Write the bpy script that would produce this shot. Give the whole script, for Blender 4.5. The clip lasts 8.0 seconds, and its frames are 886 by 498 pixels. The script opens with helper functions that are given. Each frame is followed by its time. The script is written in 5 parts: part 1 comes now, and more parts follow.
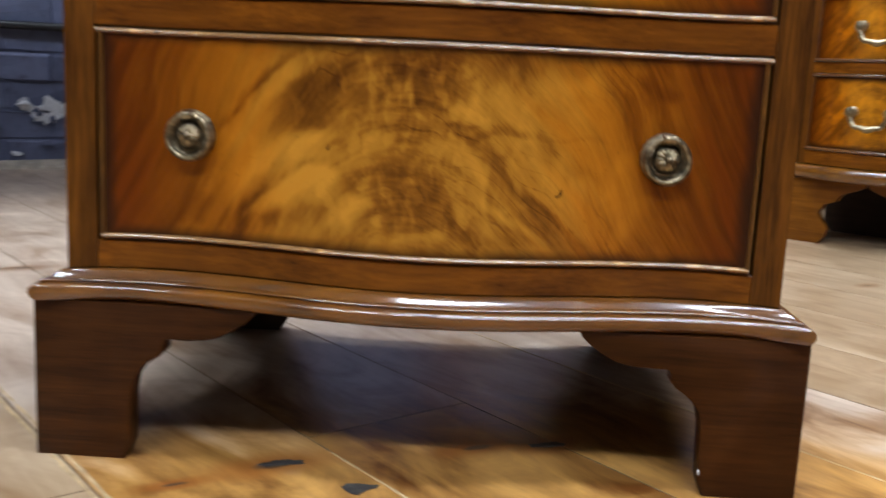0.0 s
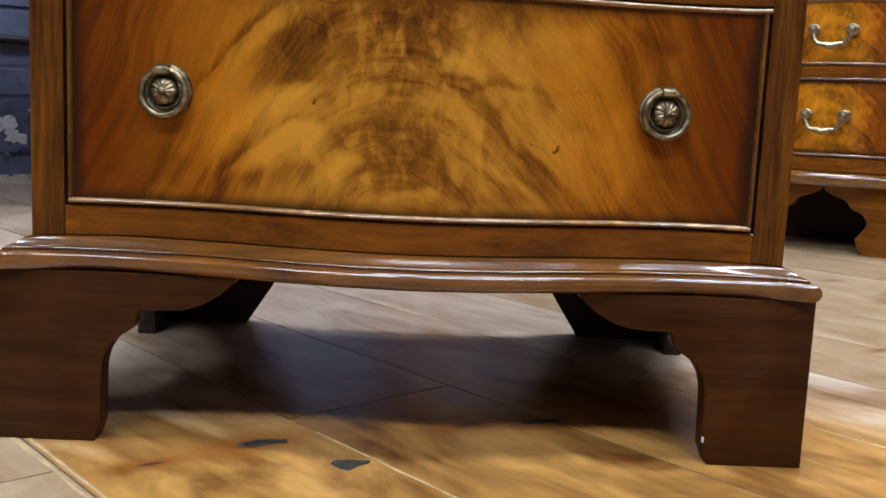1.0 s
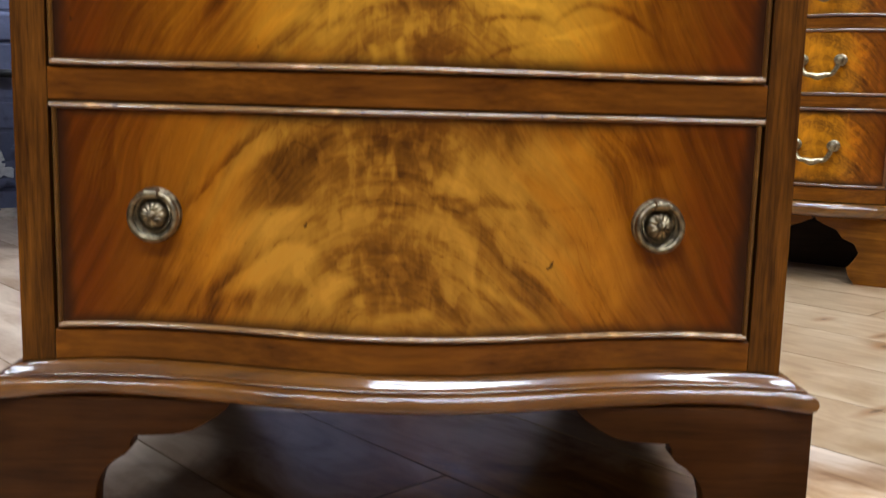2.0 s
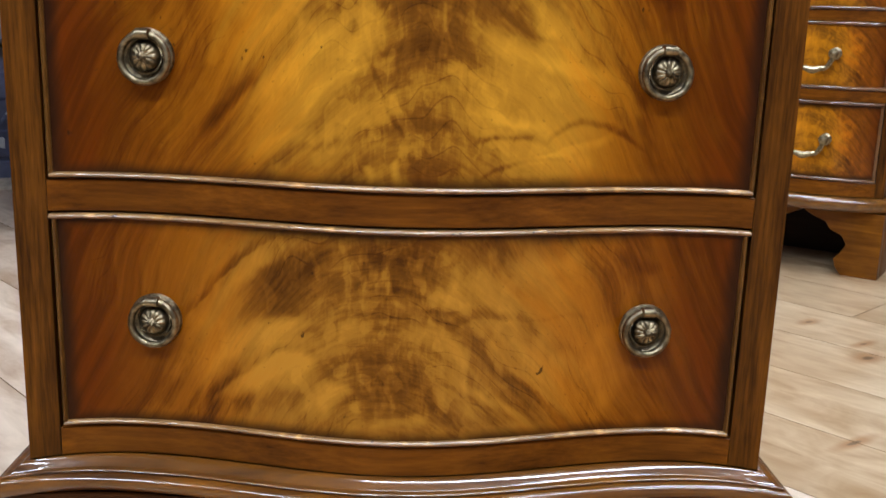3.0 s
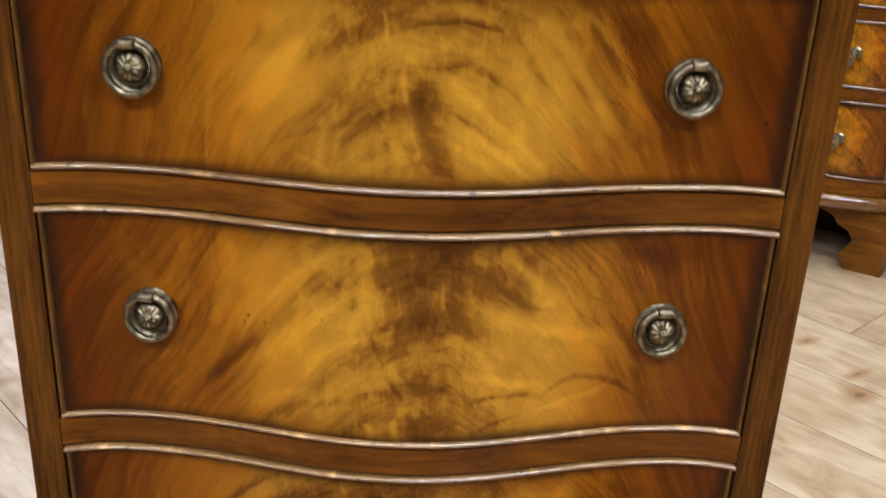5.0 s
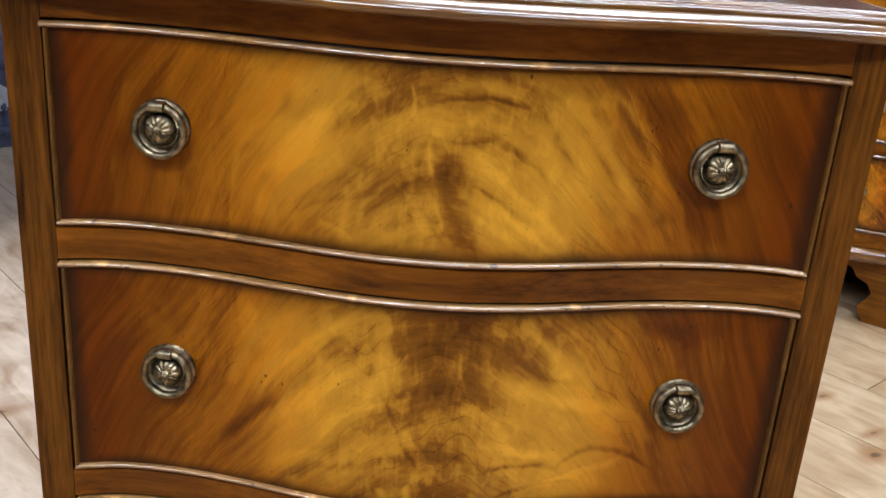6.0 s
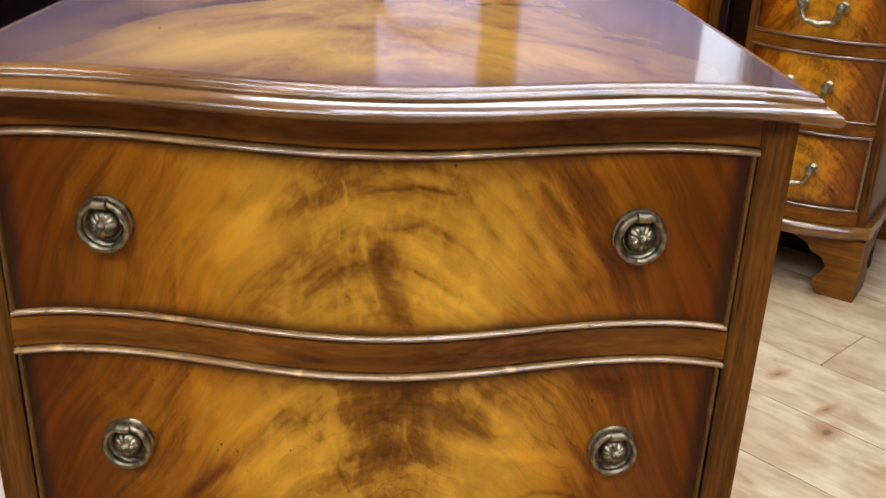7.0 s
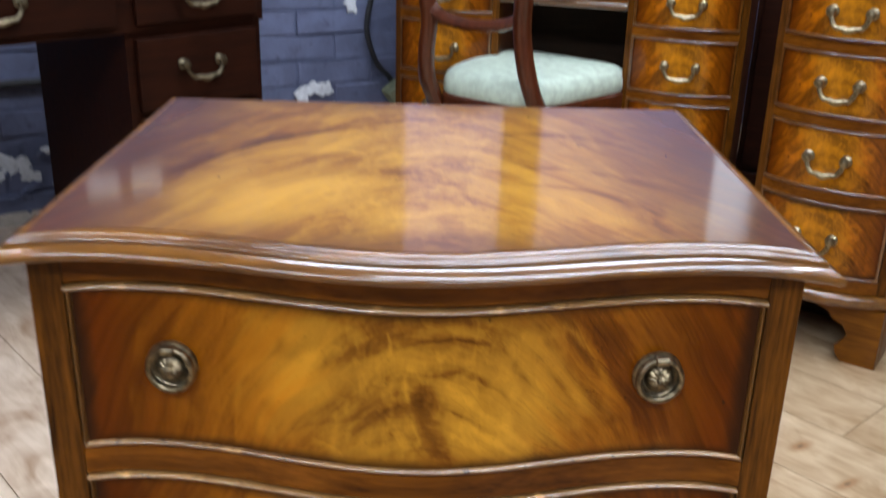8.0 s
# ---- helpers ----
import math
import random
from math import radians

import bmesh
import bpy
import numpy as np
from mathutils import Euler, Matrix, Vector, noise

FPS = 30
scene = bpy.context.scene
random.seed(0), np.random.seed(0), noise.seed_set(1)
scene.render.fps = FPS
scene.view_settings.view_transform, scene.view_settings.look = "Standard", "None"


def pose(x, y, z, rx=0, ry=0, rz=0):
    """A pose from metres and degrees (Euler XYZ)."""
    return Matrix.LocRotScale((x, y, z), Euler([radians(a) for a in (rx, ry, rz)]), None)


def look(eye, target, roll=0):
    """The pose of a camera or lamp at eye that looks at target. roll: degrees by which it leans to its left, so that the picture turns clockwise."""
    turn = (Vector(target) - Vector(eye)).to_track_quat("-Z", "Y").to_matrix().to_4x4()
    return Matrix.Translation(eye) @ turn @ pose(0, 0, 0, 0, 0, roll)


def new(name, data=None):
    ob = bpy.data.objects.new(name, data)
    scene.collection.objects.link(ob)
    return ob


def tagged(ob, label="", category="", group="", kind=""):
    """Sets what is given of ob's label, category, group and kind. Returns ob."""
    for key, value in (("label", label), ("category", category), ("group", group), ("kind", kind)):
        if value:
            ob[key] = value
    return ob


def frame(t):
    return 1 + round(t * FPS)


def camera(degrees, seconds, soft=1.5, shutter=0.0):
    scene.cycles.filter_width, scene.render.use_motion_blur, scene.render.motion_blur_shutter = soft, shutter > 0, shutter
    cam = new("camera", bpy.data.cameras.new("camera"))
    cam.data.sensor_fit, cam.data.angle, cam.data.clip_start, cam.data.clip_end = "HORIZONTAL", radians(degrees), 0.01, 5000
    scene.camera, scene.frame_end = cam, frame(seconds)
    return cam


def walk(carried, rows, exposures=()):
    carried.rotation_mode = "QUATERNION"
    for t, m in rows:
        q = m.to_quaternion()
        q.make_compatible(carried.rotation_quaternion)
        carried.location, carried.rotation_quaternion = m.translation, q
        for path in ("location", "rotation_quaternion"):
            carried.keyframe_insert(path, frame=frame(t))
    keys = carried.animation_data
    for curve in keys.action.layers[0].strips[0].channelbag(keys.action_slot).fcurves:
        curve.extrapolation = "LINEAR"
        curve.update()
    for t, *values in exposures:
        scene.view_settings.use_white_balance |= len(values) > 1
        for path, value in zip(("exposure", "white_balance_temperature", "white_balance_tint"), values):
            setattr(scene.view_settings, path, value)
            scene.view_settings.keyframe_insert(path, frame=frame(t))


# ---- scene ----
cam = camera(49.1, 8.0, shutter=0.5)
PATH = [
    (0, (0.044, -0.694, 0.296), (-0.035, 1.273, -0.056), 2.8),
    (0.5, (0.024, -0.661, 0.238), (0.124, 1.318, -0.034), 3.3),
    (1, (0.01, -0.67, 0.24), (0.048, 1.31, -0.042), 2.6),
    (1.5, (0.005, -0.662, 0.263), (0.048, 1.321, 0.008), 2.0),
    (1.7, (0.006, -0.658, 0.285), (0.065, 1.322, 0.012), 1.6),
    (2.8, (0.001, -0.647, 0.428), (0.049, 1.314, 0.038), 1.2),
    (3, (0.001, -0.647, 0.45), (0.078, 1.301, 0.002), 1.9),
    (3.5, (0.002, -0.632, 0.511), (0.084, 1.306, 0.023), 1.3),
    (4, (-0.006, -0.609, 0.583), (0.074, 1.313, 0.036), 1.9),
    (4.5, (-0.001, -0.595, 0.649), (0.08, 1.288, -0.018), 2.8),
    (5, (0.003, -0.585, 0.714), (0.062, 1.271, -0.028), 2.6),
    (5.2, (0.003, -0.585, 0.729), (0.041, 1.278, 0.003), 2.9),
    (6.3, (-0.003, -0.571, 0.75), (0.034, 1.302, 0.051), 4.7),
    (6.5, (0.003, -0.57, 0.764), (0.09, 1.287, 0.026), 3.6),
    (7, (0.02, -0.575, 0.827), (0.097, 1.262, 0.038), 2.3),
    (7.5, (0.017, -0.578, 0.876), (0.06, 1.231, 0.024), 2.9),
    (7.9, (0.013, -0.588, 0.916), (0.045, 1.256, 0.142), 2.2),
    (8, (0.009, -0.601, 0.922), (0.033, 1.26, 0.19), 1.6),
]
walk(cam, [(t, look(eye, target, roll)) for t, eye, target, roll in PATH], exposures=[(0, 0.0), (7.4, -0.02), (8, -0.2)])

# ---------------- light ----------------
world = bpy.data.worlds.new("world")
scene.world = world
world.use_nodes = True
wnt = world.node_tree
sky = wnt.nodes.new("ShaderNodeTexSky")
sky.sky_type = "NISHITA"
sky.sun_disc = False
sky.sun_elevation, sky.sun_rotation = radians(40), radians(20)
wnt.nodes["Background"].inputs["Strength"].default_value = 0.05
wnt.links.new(sky.outputs["Color"], wnt.nodes["Background"].inputs["Color"])
scene.view_settings.exposure = 0.0
CEILING = 2.75
# none in view; the front-left and rear ones are added as fill
# fluorescent battens: x, y, turn in degrees, watts
BATTENS = [(0.85, -1.7, 0, 34), (-0.95, -1.7, 0, 47), (0.42, -0.3, 0, 32), (0.95, 1.35, 0, 14), (0.12, 0.95, 0, 39), (-2.2, -0.1, 90, 13)]
UPWARD = 0.1


# ---------------- node helpers ----------------
def link(nt, socket, value):
    if isinstance(value, bpy.types.NodeSocket):
        nt.links.new(value, socket)
    elif isinstance(value, (tuple, list)) and len(value) == 3 and socket.type == "RGBA":
        socket.default_value = (*value, 1)
    else:
        socket.default_value = value


def nd(nt, kind, out=0, props=None, **ins):
    node = nt.nodes.new("ShaderNode" + kind)
    props = props or {}
    if "operation" in props:
        node.operation, node.use_clamp = props["operation"], props["use_clamp"]
    if "interpolation_type" in props:
        node.interpolation_type = props["interpolation_type"]
    for key, value in ins.items():
        link(nt, node.inputs[int(key[1:]) if key[0] == "i" and key[1:].isdigit() else key.replace("_", " ")], value)
    return node.outputs[out]


def mth(nt, op, a, b=0.0, c=0.0, clamp=False):
    return nd(nt, "Math", props={"operation": op, "use_clamp": clamp}, i0=a, i1=b, i2=c)


def smooth(nt, v, lo, hi, a=0.0, b=1.0):
    return nd(nt, "MapRange", props={"interpolation_type": "SMOOTHSTEP"}, i0=v, i1=lo, i2=hi, i3=a, i4=b)


def blend(nt, fac, a, b, mode="MIX"):
    node = nt.nodes.new("ShaderNodeMix")
    node.data_type, node.blend_type = "RGBA", mode
    link(nt, node.inputs[0], fac)
    link(nt, node.inputs[6], a)
    link(nt, node.inputs[7], b)
    return node.outputs[2]


def grain(nt, vec, scale, detail=4.0, rough=0.55, warp=0.0, out=0):
    return nd(nt, "TexNoise", out=out, Vector=vec, Scale=scale, Detail=detail, Roughness=rough, Distortion=warp)


def vec3(nt, x, y, z):
    return nd(nt, "CombineXYZ", i0=x, i1=y, i2=z)


def ramp(nt, fac, stops):
    node = nt.nodes.new("ShaderNodeValToRGB")
    els = node.color_ramp.elements
    while len(els) < len(stops):
        els.new(0.5)
    for el, (p, c) in zip(els, stops):
        el.position, el.color = p, (*c, 1)
    link(nt, node.inputs[0], fac)
    return node.outputs[0]


def material(name):
    m = bpy.data.materials.new(name)
    m.use_nodes = True
    nt = m.node_tree
    return m, nt, nt.nodes["Principled BSDF"]


def coords(nt, kind="Object"):
    v = nt.nodes.new("ShaderNodeTexCoord").outputs[kind]
    sep = nt.nodes.new("ShaderNodeSeparateXYZ")
    nt.links.new(v, sep.inputs[0])
    return v, sep.outputs[0], sep.outputs[1], sep.outputs[2]


def shine(nt, bsdf, rough, coat=0.0, coat_rough=0.1, metal=0.0, spec=0.5):
    link(nt, bsdf.inputs["Roughness"], rough)
    bsdf.inputs["Coat Weight"].default_value = coat
    bsdf.inputs["Coat Roughness"].default_value = coat_rough
    bsdf.inputs["Metallic"].default_value = metal
    bsdf.inputs["Specular IOR Level"].default_value = spec


def relief(nt, bsdf, height, strength=0.2, distance=0.001):
    node = nt.nodes.new("ShaderNodeBump")
    node.inputs["Strength"].default_value = strength
    node.inputs["Distance"].default_value = distance
    link(nt, node.inputs["Height"], height)
    nt.links.new(node.outputs[0], bsdf.inputs["Normal"])


# ---------------- materials ----------------
def feather_group():
    """One feather or vein of the figure: a bowed line that fades to both sides and to its ends, added to a tone."""
    g = bpy.data.node_groups.new("feather", "ShaderNodeTree")
    for name in ("x", "z", "x0", "z0", "along x", "along z", "off x", "off z", "bow", "below", "above", "amount", "break up", "tone"):
        g.interface.new_socket(name, in_out="INPUT", socket_type="NodeSocketFloat")
    g.interface.new_socket("tone", in_out="OUTPUT", socket_type="NodeSocketFloat")
    x, z, x0, z0, ax, az, ox, oz, bow_, below, above, amount, break_up, tone = list(g.nodes.new("NodeGroupInput").outputs)[:14]
    px, pz = mth(g, "SUBTRACT", x, x0), mth(g, "SUBTRACT", z, z0)
    t = mth(g, "ADD", mth(g, "MULTIPLY", px, ax), mth(g, "MULTIPLY", pz, az))
    off = mth(g, "ADD", mth(g, "MULTIPLY", px, ox), mth(g, "MULTIPLY", pz, oz))
    off = mth(g, "SUBTRACT", off, mth(g, "MULTIPLY", mth(g, "MULTIPLY", t, mth(g, "SUBTRACT", 1.0, t)), bow_))
    k = mth(g, "MULTIPLY", smooth(g, off, below, 0.0), smooth(g, off, 0.0, above, 1.0, 0.0))
    k = mth(g, "MULTIPLY", k, smooth(g, mth(g, "ABSOLUTE", mth(g, "SUBTRACT", t, 0.5)), 0.30, 0.62, 1.0, 0.0))
    g.links.new(mth(g, "ADD", tone, mth(g, "MULTIPLY", mth(g, "MULTIPLY", k, break_up), amount)), g.nodes.new("NodeGroupOutput").inputs[0])
    return g


FEATHER = feather_group()


def flame_veneer(name, seed, half, figure, up="z", spine=0.0, root=-0.12, red=(0.112, 0.020, 0.0007), gold=(0.69, 0.328, 0.027), coat=0.2, rough=0.3, border=0.36, force=1.0, coat_rough=0.1, lustre=1.38, base=0.31, warmth=1.0, ink=0.14, feathers=()):
    """Crotch mahogany: arching flame streaks, light and dark figure (u, v, radius u, radius v, amount), shaded to red brown at the border."""
    m, nt, bsdf = material(name)
    v, x, y, z = coords(nt)
    if up == "y":
        z = y
    flat = vec3(nt, x, z, seed)
    w1 = grain(nt, flat, 6.0, 1.5)
    w2 = grain(nt, vec3(nt, x, z, seed + 5.3), 7.0, 1.5)
    wx = mth(nt, "ADD", x, mth(nt, "MULTIPLY", mth(nt, "SUBTRACT", w1, 0.5), 0.05))
    wz = mth(nt, "ADD", z, mth(nt, "MULTIPLY", mth(nt, "SUBTRACT", w2, 0.5), 0.05))
    # a lesser wobble for single feathers
    vx = mth(nt, "ADD", x, mth(nt, "MULTIPLY", mth(nt, "SUBTRACT", grain(nt, vec3(nt, x, z, seed + 25.0), 26.0, 3.0), 0.5), 0.016))
    vz = mth(nt, "ADD", z, mth(nt, "MULTIPLY", mth(nt, "SUBTRACT", grain(nt, vec3(nt, x, z, seed + 27.0), 26.0, 3.0), 0.5), 0.016))
    dx = mth(nt, "SUBTRACT", wx, spine)
    dz = mth(nt, "SUBTRACT", wz, root)
    # feathers that arch over the spine and run down straight on both sides
    arch = mth(nt, "SQRT", mth(nt, "ADD", mth(nt, "MULTIPLY", dx, dx), 0.007))
    arch = mth(nt, "ADD", mth(nt, "MULTIPLY", arch, 0.95), mth(nt, "MULTIPLY", mth(nt, "MULTIPLY", dx, dx), 1.3))
    r = mth(nt, "ADD", mth(nt, "MULTIPLY", dz, 0.75), arch)
    th = mth(nt, "MULTIPLY", dx, 7.0)
    broad = grain(nt, vec3(nt, mth(nt, "MULTIPLY", r, 30.0), mth(nt, "MULTIPLY", th, 1.5), seed), 1.0, 2.5, 0.5, 0.1)
    mid = grain(nt, vec3(nt, mth(nt, "MULTIPLY", r, 95.0), mth(nt, "MULTIPLY", th, 2.6), seed + 2.0), 1.0, 3.0, 0.55, 0.15)
    fine = grain(nt, vec3(nt, mth(nt, "MULTIPLY", r, 420.0), mth(nt, "MULTIPLY", th, 14.0), seed + 4.0), 1.0, 3.0, 0.7)
    blot = grain(nt, vec3(nt, x, z, seed + 9.0), 20.0, 3.0, 0.5, 0.3)
    curl = grain(nt, vec3(nt, mth(nt, "MULTIPLY", wx, 130.0), mth(nt, "MULTIPLY", wz, 55.0), seed + 1.0), 1.0, 3.0, 0.6, 0.4)
    ax = mth(nt, "ABSOLUTE", dx)
    core = smooth(nt, ax, 0.02, 0.10, 1.0, 0.0)
    # flame tongues: crisp on one side, fading on the other
    lick = grain(nt, vec3(nt, mth(nt, "MULTIPLY", r, 8.0), mth(nt, "MULTIPLY", th, 2.2), seed + 15.0), 1.0, 1.5, 0.5)
    saw = mth(nt, "FRACT", mth(nt, "ADD", mth(nt, "MULTIPLY", r, 15.0), mth(nt, "MULTIPLY", lick, 4.0)))
    saw = mth(nt, "MULTIPLY", mth(nt, "MULTIPLY", saw, saw), smooth(nt, saw, 0.76, 1.0, 1.0, 0.0))
    lash = grain(nt, vec3(nt, mth(nt, "MULTIPLY", r, 210.0), mth(nt, "MULTIPLY", th, 4.0), seed + 21.0), 1.0, 3.0, 0.6)
    tone = mth(nt, "ADD", base, mth(nt, "MULTIPLY", smooth(nt, broad, 0.3, 0.68), 0.26 * force))
    tone = mth(nt, "ADD", tone, mth(nt, "MULTIPLY", mth(nt, "SUBTRACT", saw, 0.3), mth(nt, "MULTIPLY", smooth(nt, blot, 0.40, 0.60), 0.36 * force)))
    tone = mth(nt, "ADD", tone, mth(nt, "MULTIPLY", mth(nt, "SUBTRACT", smooth(nt, mid, 0.3, 0.7), 0.4), 0.19 * force))
    tone = mth(nt, "ADD", tone, mth(nt, "MULTIPLY", mth(nt, "SUBTRACT", lash, 0.5), mth(nt, "MULTIPLY", mth(nt, "MULTIPLY", smooth(nt, blot, 0.35, 0.6, 0.25, 1.0), smooth(nt, ax, 0.01, 0.09, 0.35, 1.0)), 0.34 * force)))
    tone = mth(nt, "ADD", tone, mth(nt, "MULTIPLY", mth(nt, "SUBTRACT", fine, 0.5), 0.36 * force))
    tone = mth(nt, "ADD", tone, mth(nt, "MULTIPLY", mth(nt, "SUBTRACT", smooth(nt, blot, 0.36, 0.64), 0.5), 0.16 * force))
    tone = mth(nt, "ADD", tone, mth(nt, "MULTIPLY", core, mth(nt, "MULTIPLY", mth(nt, "SUBTRACT", smooth(nt, curl, 0.42, 0.68), 0.38), 0.15 * force)))
    break_up = mth(nt, "ADD", 0.55, mth(nt, "MULTIPLY", lash, 0.9))
    for fu, fv, ru, rv, amount in figure:
        cx = mth(nt, "DIVIDE", mth(nt, "SUBTRACT", wx, fu * half[0]), ru * half[0])
        cz = mth(nt, "DIVIDE", mth(nt, "SUBTRACT", wz, fv * half[1]), rv * half[1])
        cl = smooth(nt, mth(nt, "ADD", mth(nt, "MULTIPLY", cx, cx), mth(nt, "MULTIPLY", cz, cz)), 0.0, 2.4, 1.0, 0.0)
        tone = mth(nt, "ADD", tone, mth(nt, "MULTIPLY", cl, amount * (0.7 if amount > 0 else 0.36)))
    # single feathers and veins: a bowed line, its two half widths (millimetres) and the change of tone
    for x0, z0, x1, z1, bow_, below, above, amount in feathers:
        run, rise = (x1 - x0) / 1000, (z1 - z0) / 1000
        size = math.hypot(run, rise)
        node = nt.nodes.new("ShaderNodeGroup")
        node.node_tree = FEATHER
        for socket, value in zip(node.inputs, (vx, vz, x0 / 1000, z0 / 1000, run / size ** 2, rise / size ** 2, -rise / size, run / size, 0.004 * bow_, -1.5 * below / 1000, 1.5 * above / 1000, amount, break_up, tone)):
            link(nt, socket, value)
        tone = node.outputs[0]
    flecks = smooth(nt, grain(nt, vec3(nt, mth(nt, "MULTIPLY", wx, 75.0), mth(nt, "MULTIPLY", wz, 48.0), seed + 31.0), 1.0, 1.5, 0.5), 0.56, 0.61)
    tone = mth(nt, "ADD", tone, mth(nt, "MULTIPLY", mth(nt, "MULTIPLY", flecks, smooth(nt, ax, 0.05, 0.12, 1.0, 0.0)), 0.12 * force))
    comb = grain(nt, vec3(nt, mth(nt, "MULTIPLY", x, 520.0), mth(nt, "MULTIPLY", z, 45.0), seed + 33.0), 1.0, 2.0, 0.6)
    tone = mth(nt, "ADD", tone, mth(nt, "MULTIPLY", mth(nt, "MULTIPLY", mth(nt, "SUBTRACT", comb, 0.5), smooth(nt, blot, 0.42, 0.62, 0.25, 1.0)), 0.22 * force))
    lines = mth(nt, "ADD", mth(nt, "MULTIPLY", r, 11.0), mth(nt, "MULTIPLY", grain(nt, vec3(nt, mth(nt, "MULTIPLY", wx, 26.0), mth(nt, "MULTIPLY", wz, 12.0), seed + 12.0), 1.0, 1.0, 0.5), 0.55))
    line = smooth(nt, mth(nt, "ABSOLUTE", mth(nt, "SUBTRACT", mth(nt, "FRACT", mth(nt, "MULTIPLY", lines, 9.0)), 0.5)), 0.0, 0.07, 1.0, 0.0)
    tone = mth(nt, "SUBTRACT", tone, mth(nt, "MULTIPLY", mth(nt, "MULTIPLY", line, smooth(nt, blot, 0.46, 0.60)), ink * force))
    mid_c = tuple(p * 0.5 + q * 0.5 for p, q in zip(gold, (0.21, 0.076, 0.006)))
    col = ramp(nt, tone, [(0.0, (0.085, 0.027, 0.003)), (0.27, (0.21, 0.075, 0.007)), (0.55, mid_c), (0.98, gold)])
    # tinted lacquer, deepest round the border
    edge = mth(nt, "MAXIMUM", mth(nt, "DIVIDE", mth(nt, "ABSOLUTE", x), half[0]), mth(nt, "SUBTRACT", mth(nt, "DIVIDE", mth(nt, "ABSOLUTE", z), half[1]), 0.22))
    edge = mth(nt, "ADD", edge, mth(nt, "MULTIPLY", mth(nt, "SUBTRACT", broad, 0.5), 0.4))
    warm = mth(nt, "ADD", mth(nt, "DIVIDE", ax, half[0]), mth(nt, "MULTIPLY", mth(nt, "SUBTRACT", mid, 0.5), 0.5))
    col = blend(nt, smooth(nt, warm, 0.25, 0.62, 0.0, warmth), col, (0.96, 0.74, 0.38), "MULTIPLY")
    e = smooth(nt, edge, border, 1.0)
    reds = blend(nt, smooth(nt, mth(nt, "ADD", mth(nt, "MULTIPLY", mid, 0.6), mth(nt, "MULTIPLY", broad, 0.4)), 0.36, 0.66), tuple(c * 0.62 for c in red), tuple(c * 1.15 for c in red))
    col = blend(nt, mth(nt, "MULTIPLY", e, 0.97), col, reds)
    # near-black rim on drawer fronts: shade beside the beads put into the colour
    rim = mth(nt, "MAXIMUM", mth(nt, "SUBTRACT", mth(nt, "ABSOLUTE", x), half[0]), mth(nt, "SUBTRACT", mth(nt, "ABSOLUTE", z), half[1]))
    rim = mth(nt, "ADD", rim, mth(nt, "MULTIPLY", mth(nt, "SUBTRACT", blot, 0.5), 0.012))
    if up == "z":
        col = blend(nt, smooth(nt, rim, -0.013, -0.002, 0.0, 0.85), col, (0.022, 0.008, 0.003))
    pores = smooth(nt, grain(nt, vec3(nt, x, z, seed + 7.0), 260.0, 1.0), 0.68, 0.78, 0.0, 0.25)
    col = blend(nt, pores, col, (0.045, 0.018, 0.005))
    marks = smooth(nt, grain(nt, vec3(nt, mth(nt, "MULTIPLY", x, 110.0), mth(nt, "MULTIPLY", z, 60.0), seed), 1.0, 2.0), 0.735, 0.775, 0.0, 0.8)
    col = blend(nt, marks, col, (0.03, 0.012, 0.004))
    link(nt, bsdf.inputs["Base Color"], col)
    shine(nt, bsdf, mth(nt, "ADD", rough, mth(nt, "MULTIPLY", mid, 0.12)), coat, coat_rough, spec=0.06)
    bsdf.inputs["Coat IOR"].default_value = lustre
    if up == "z":
        relief(nt, bsdf, fine, 0.03, 0.0004)
    return m


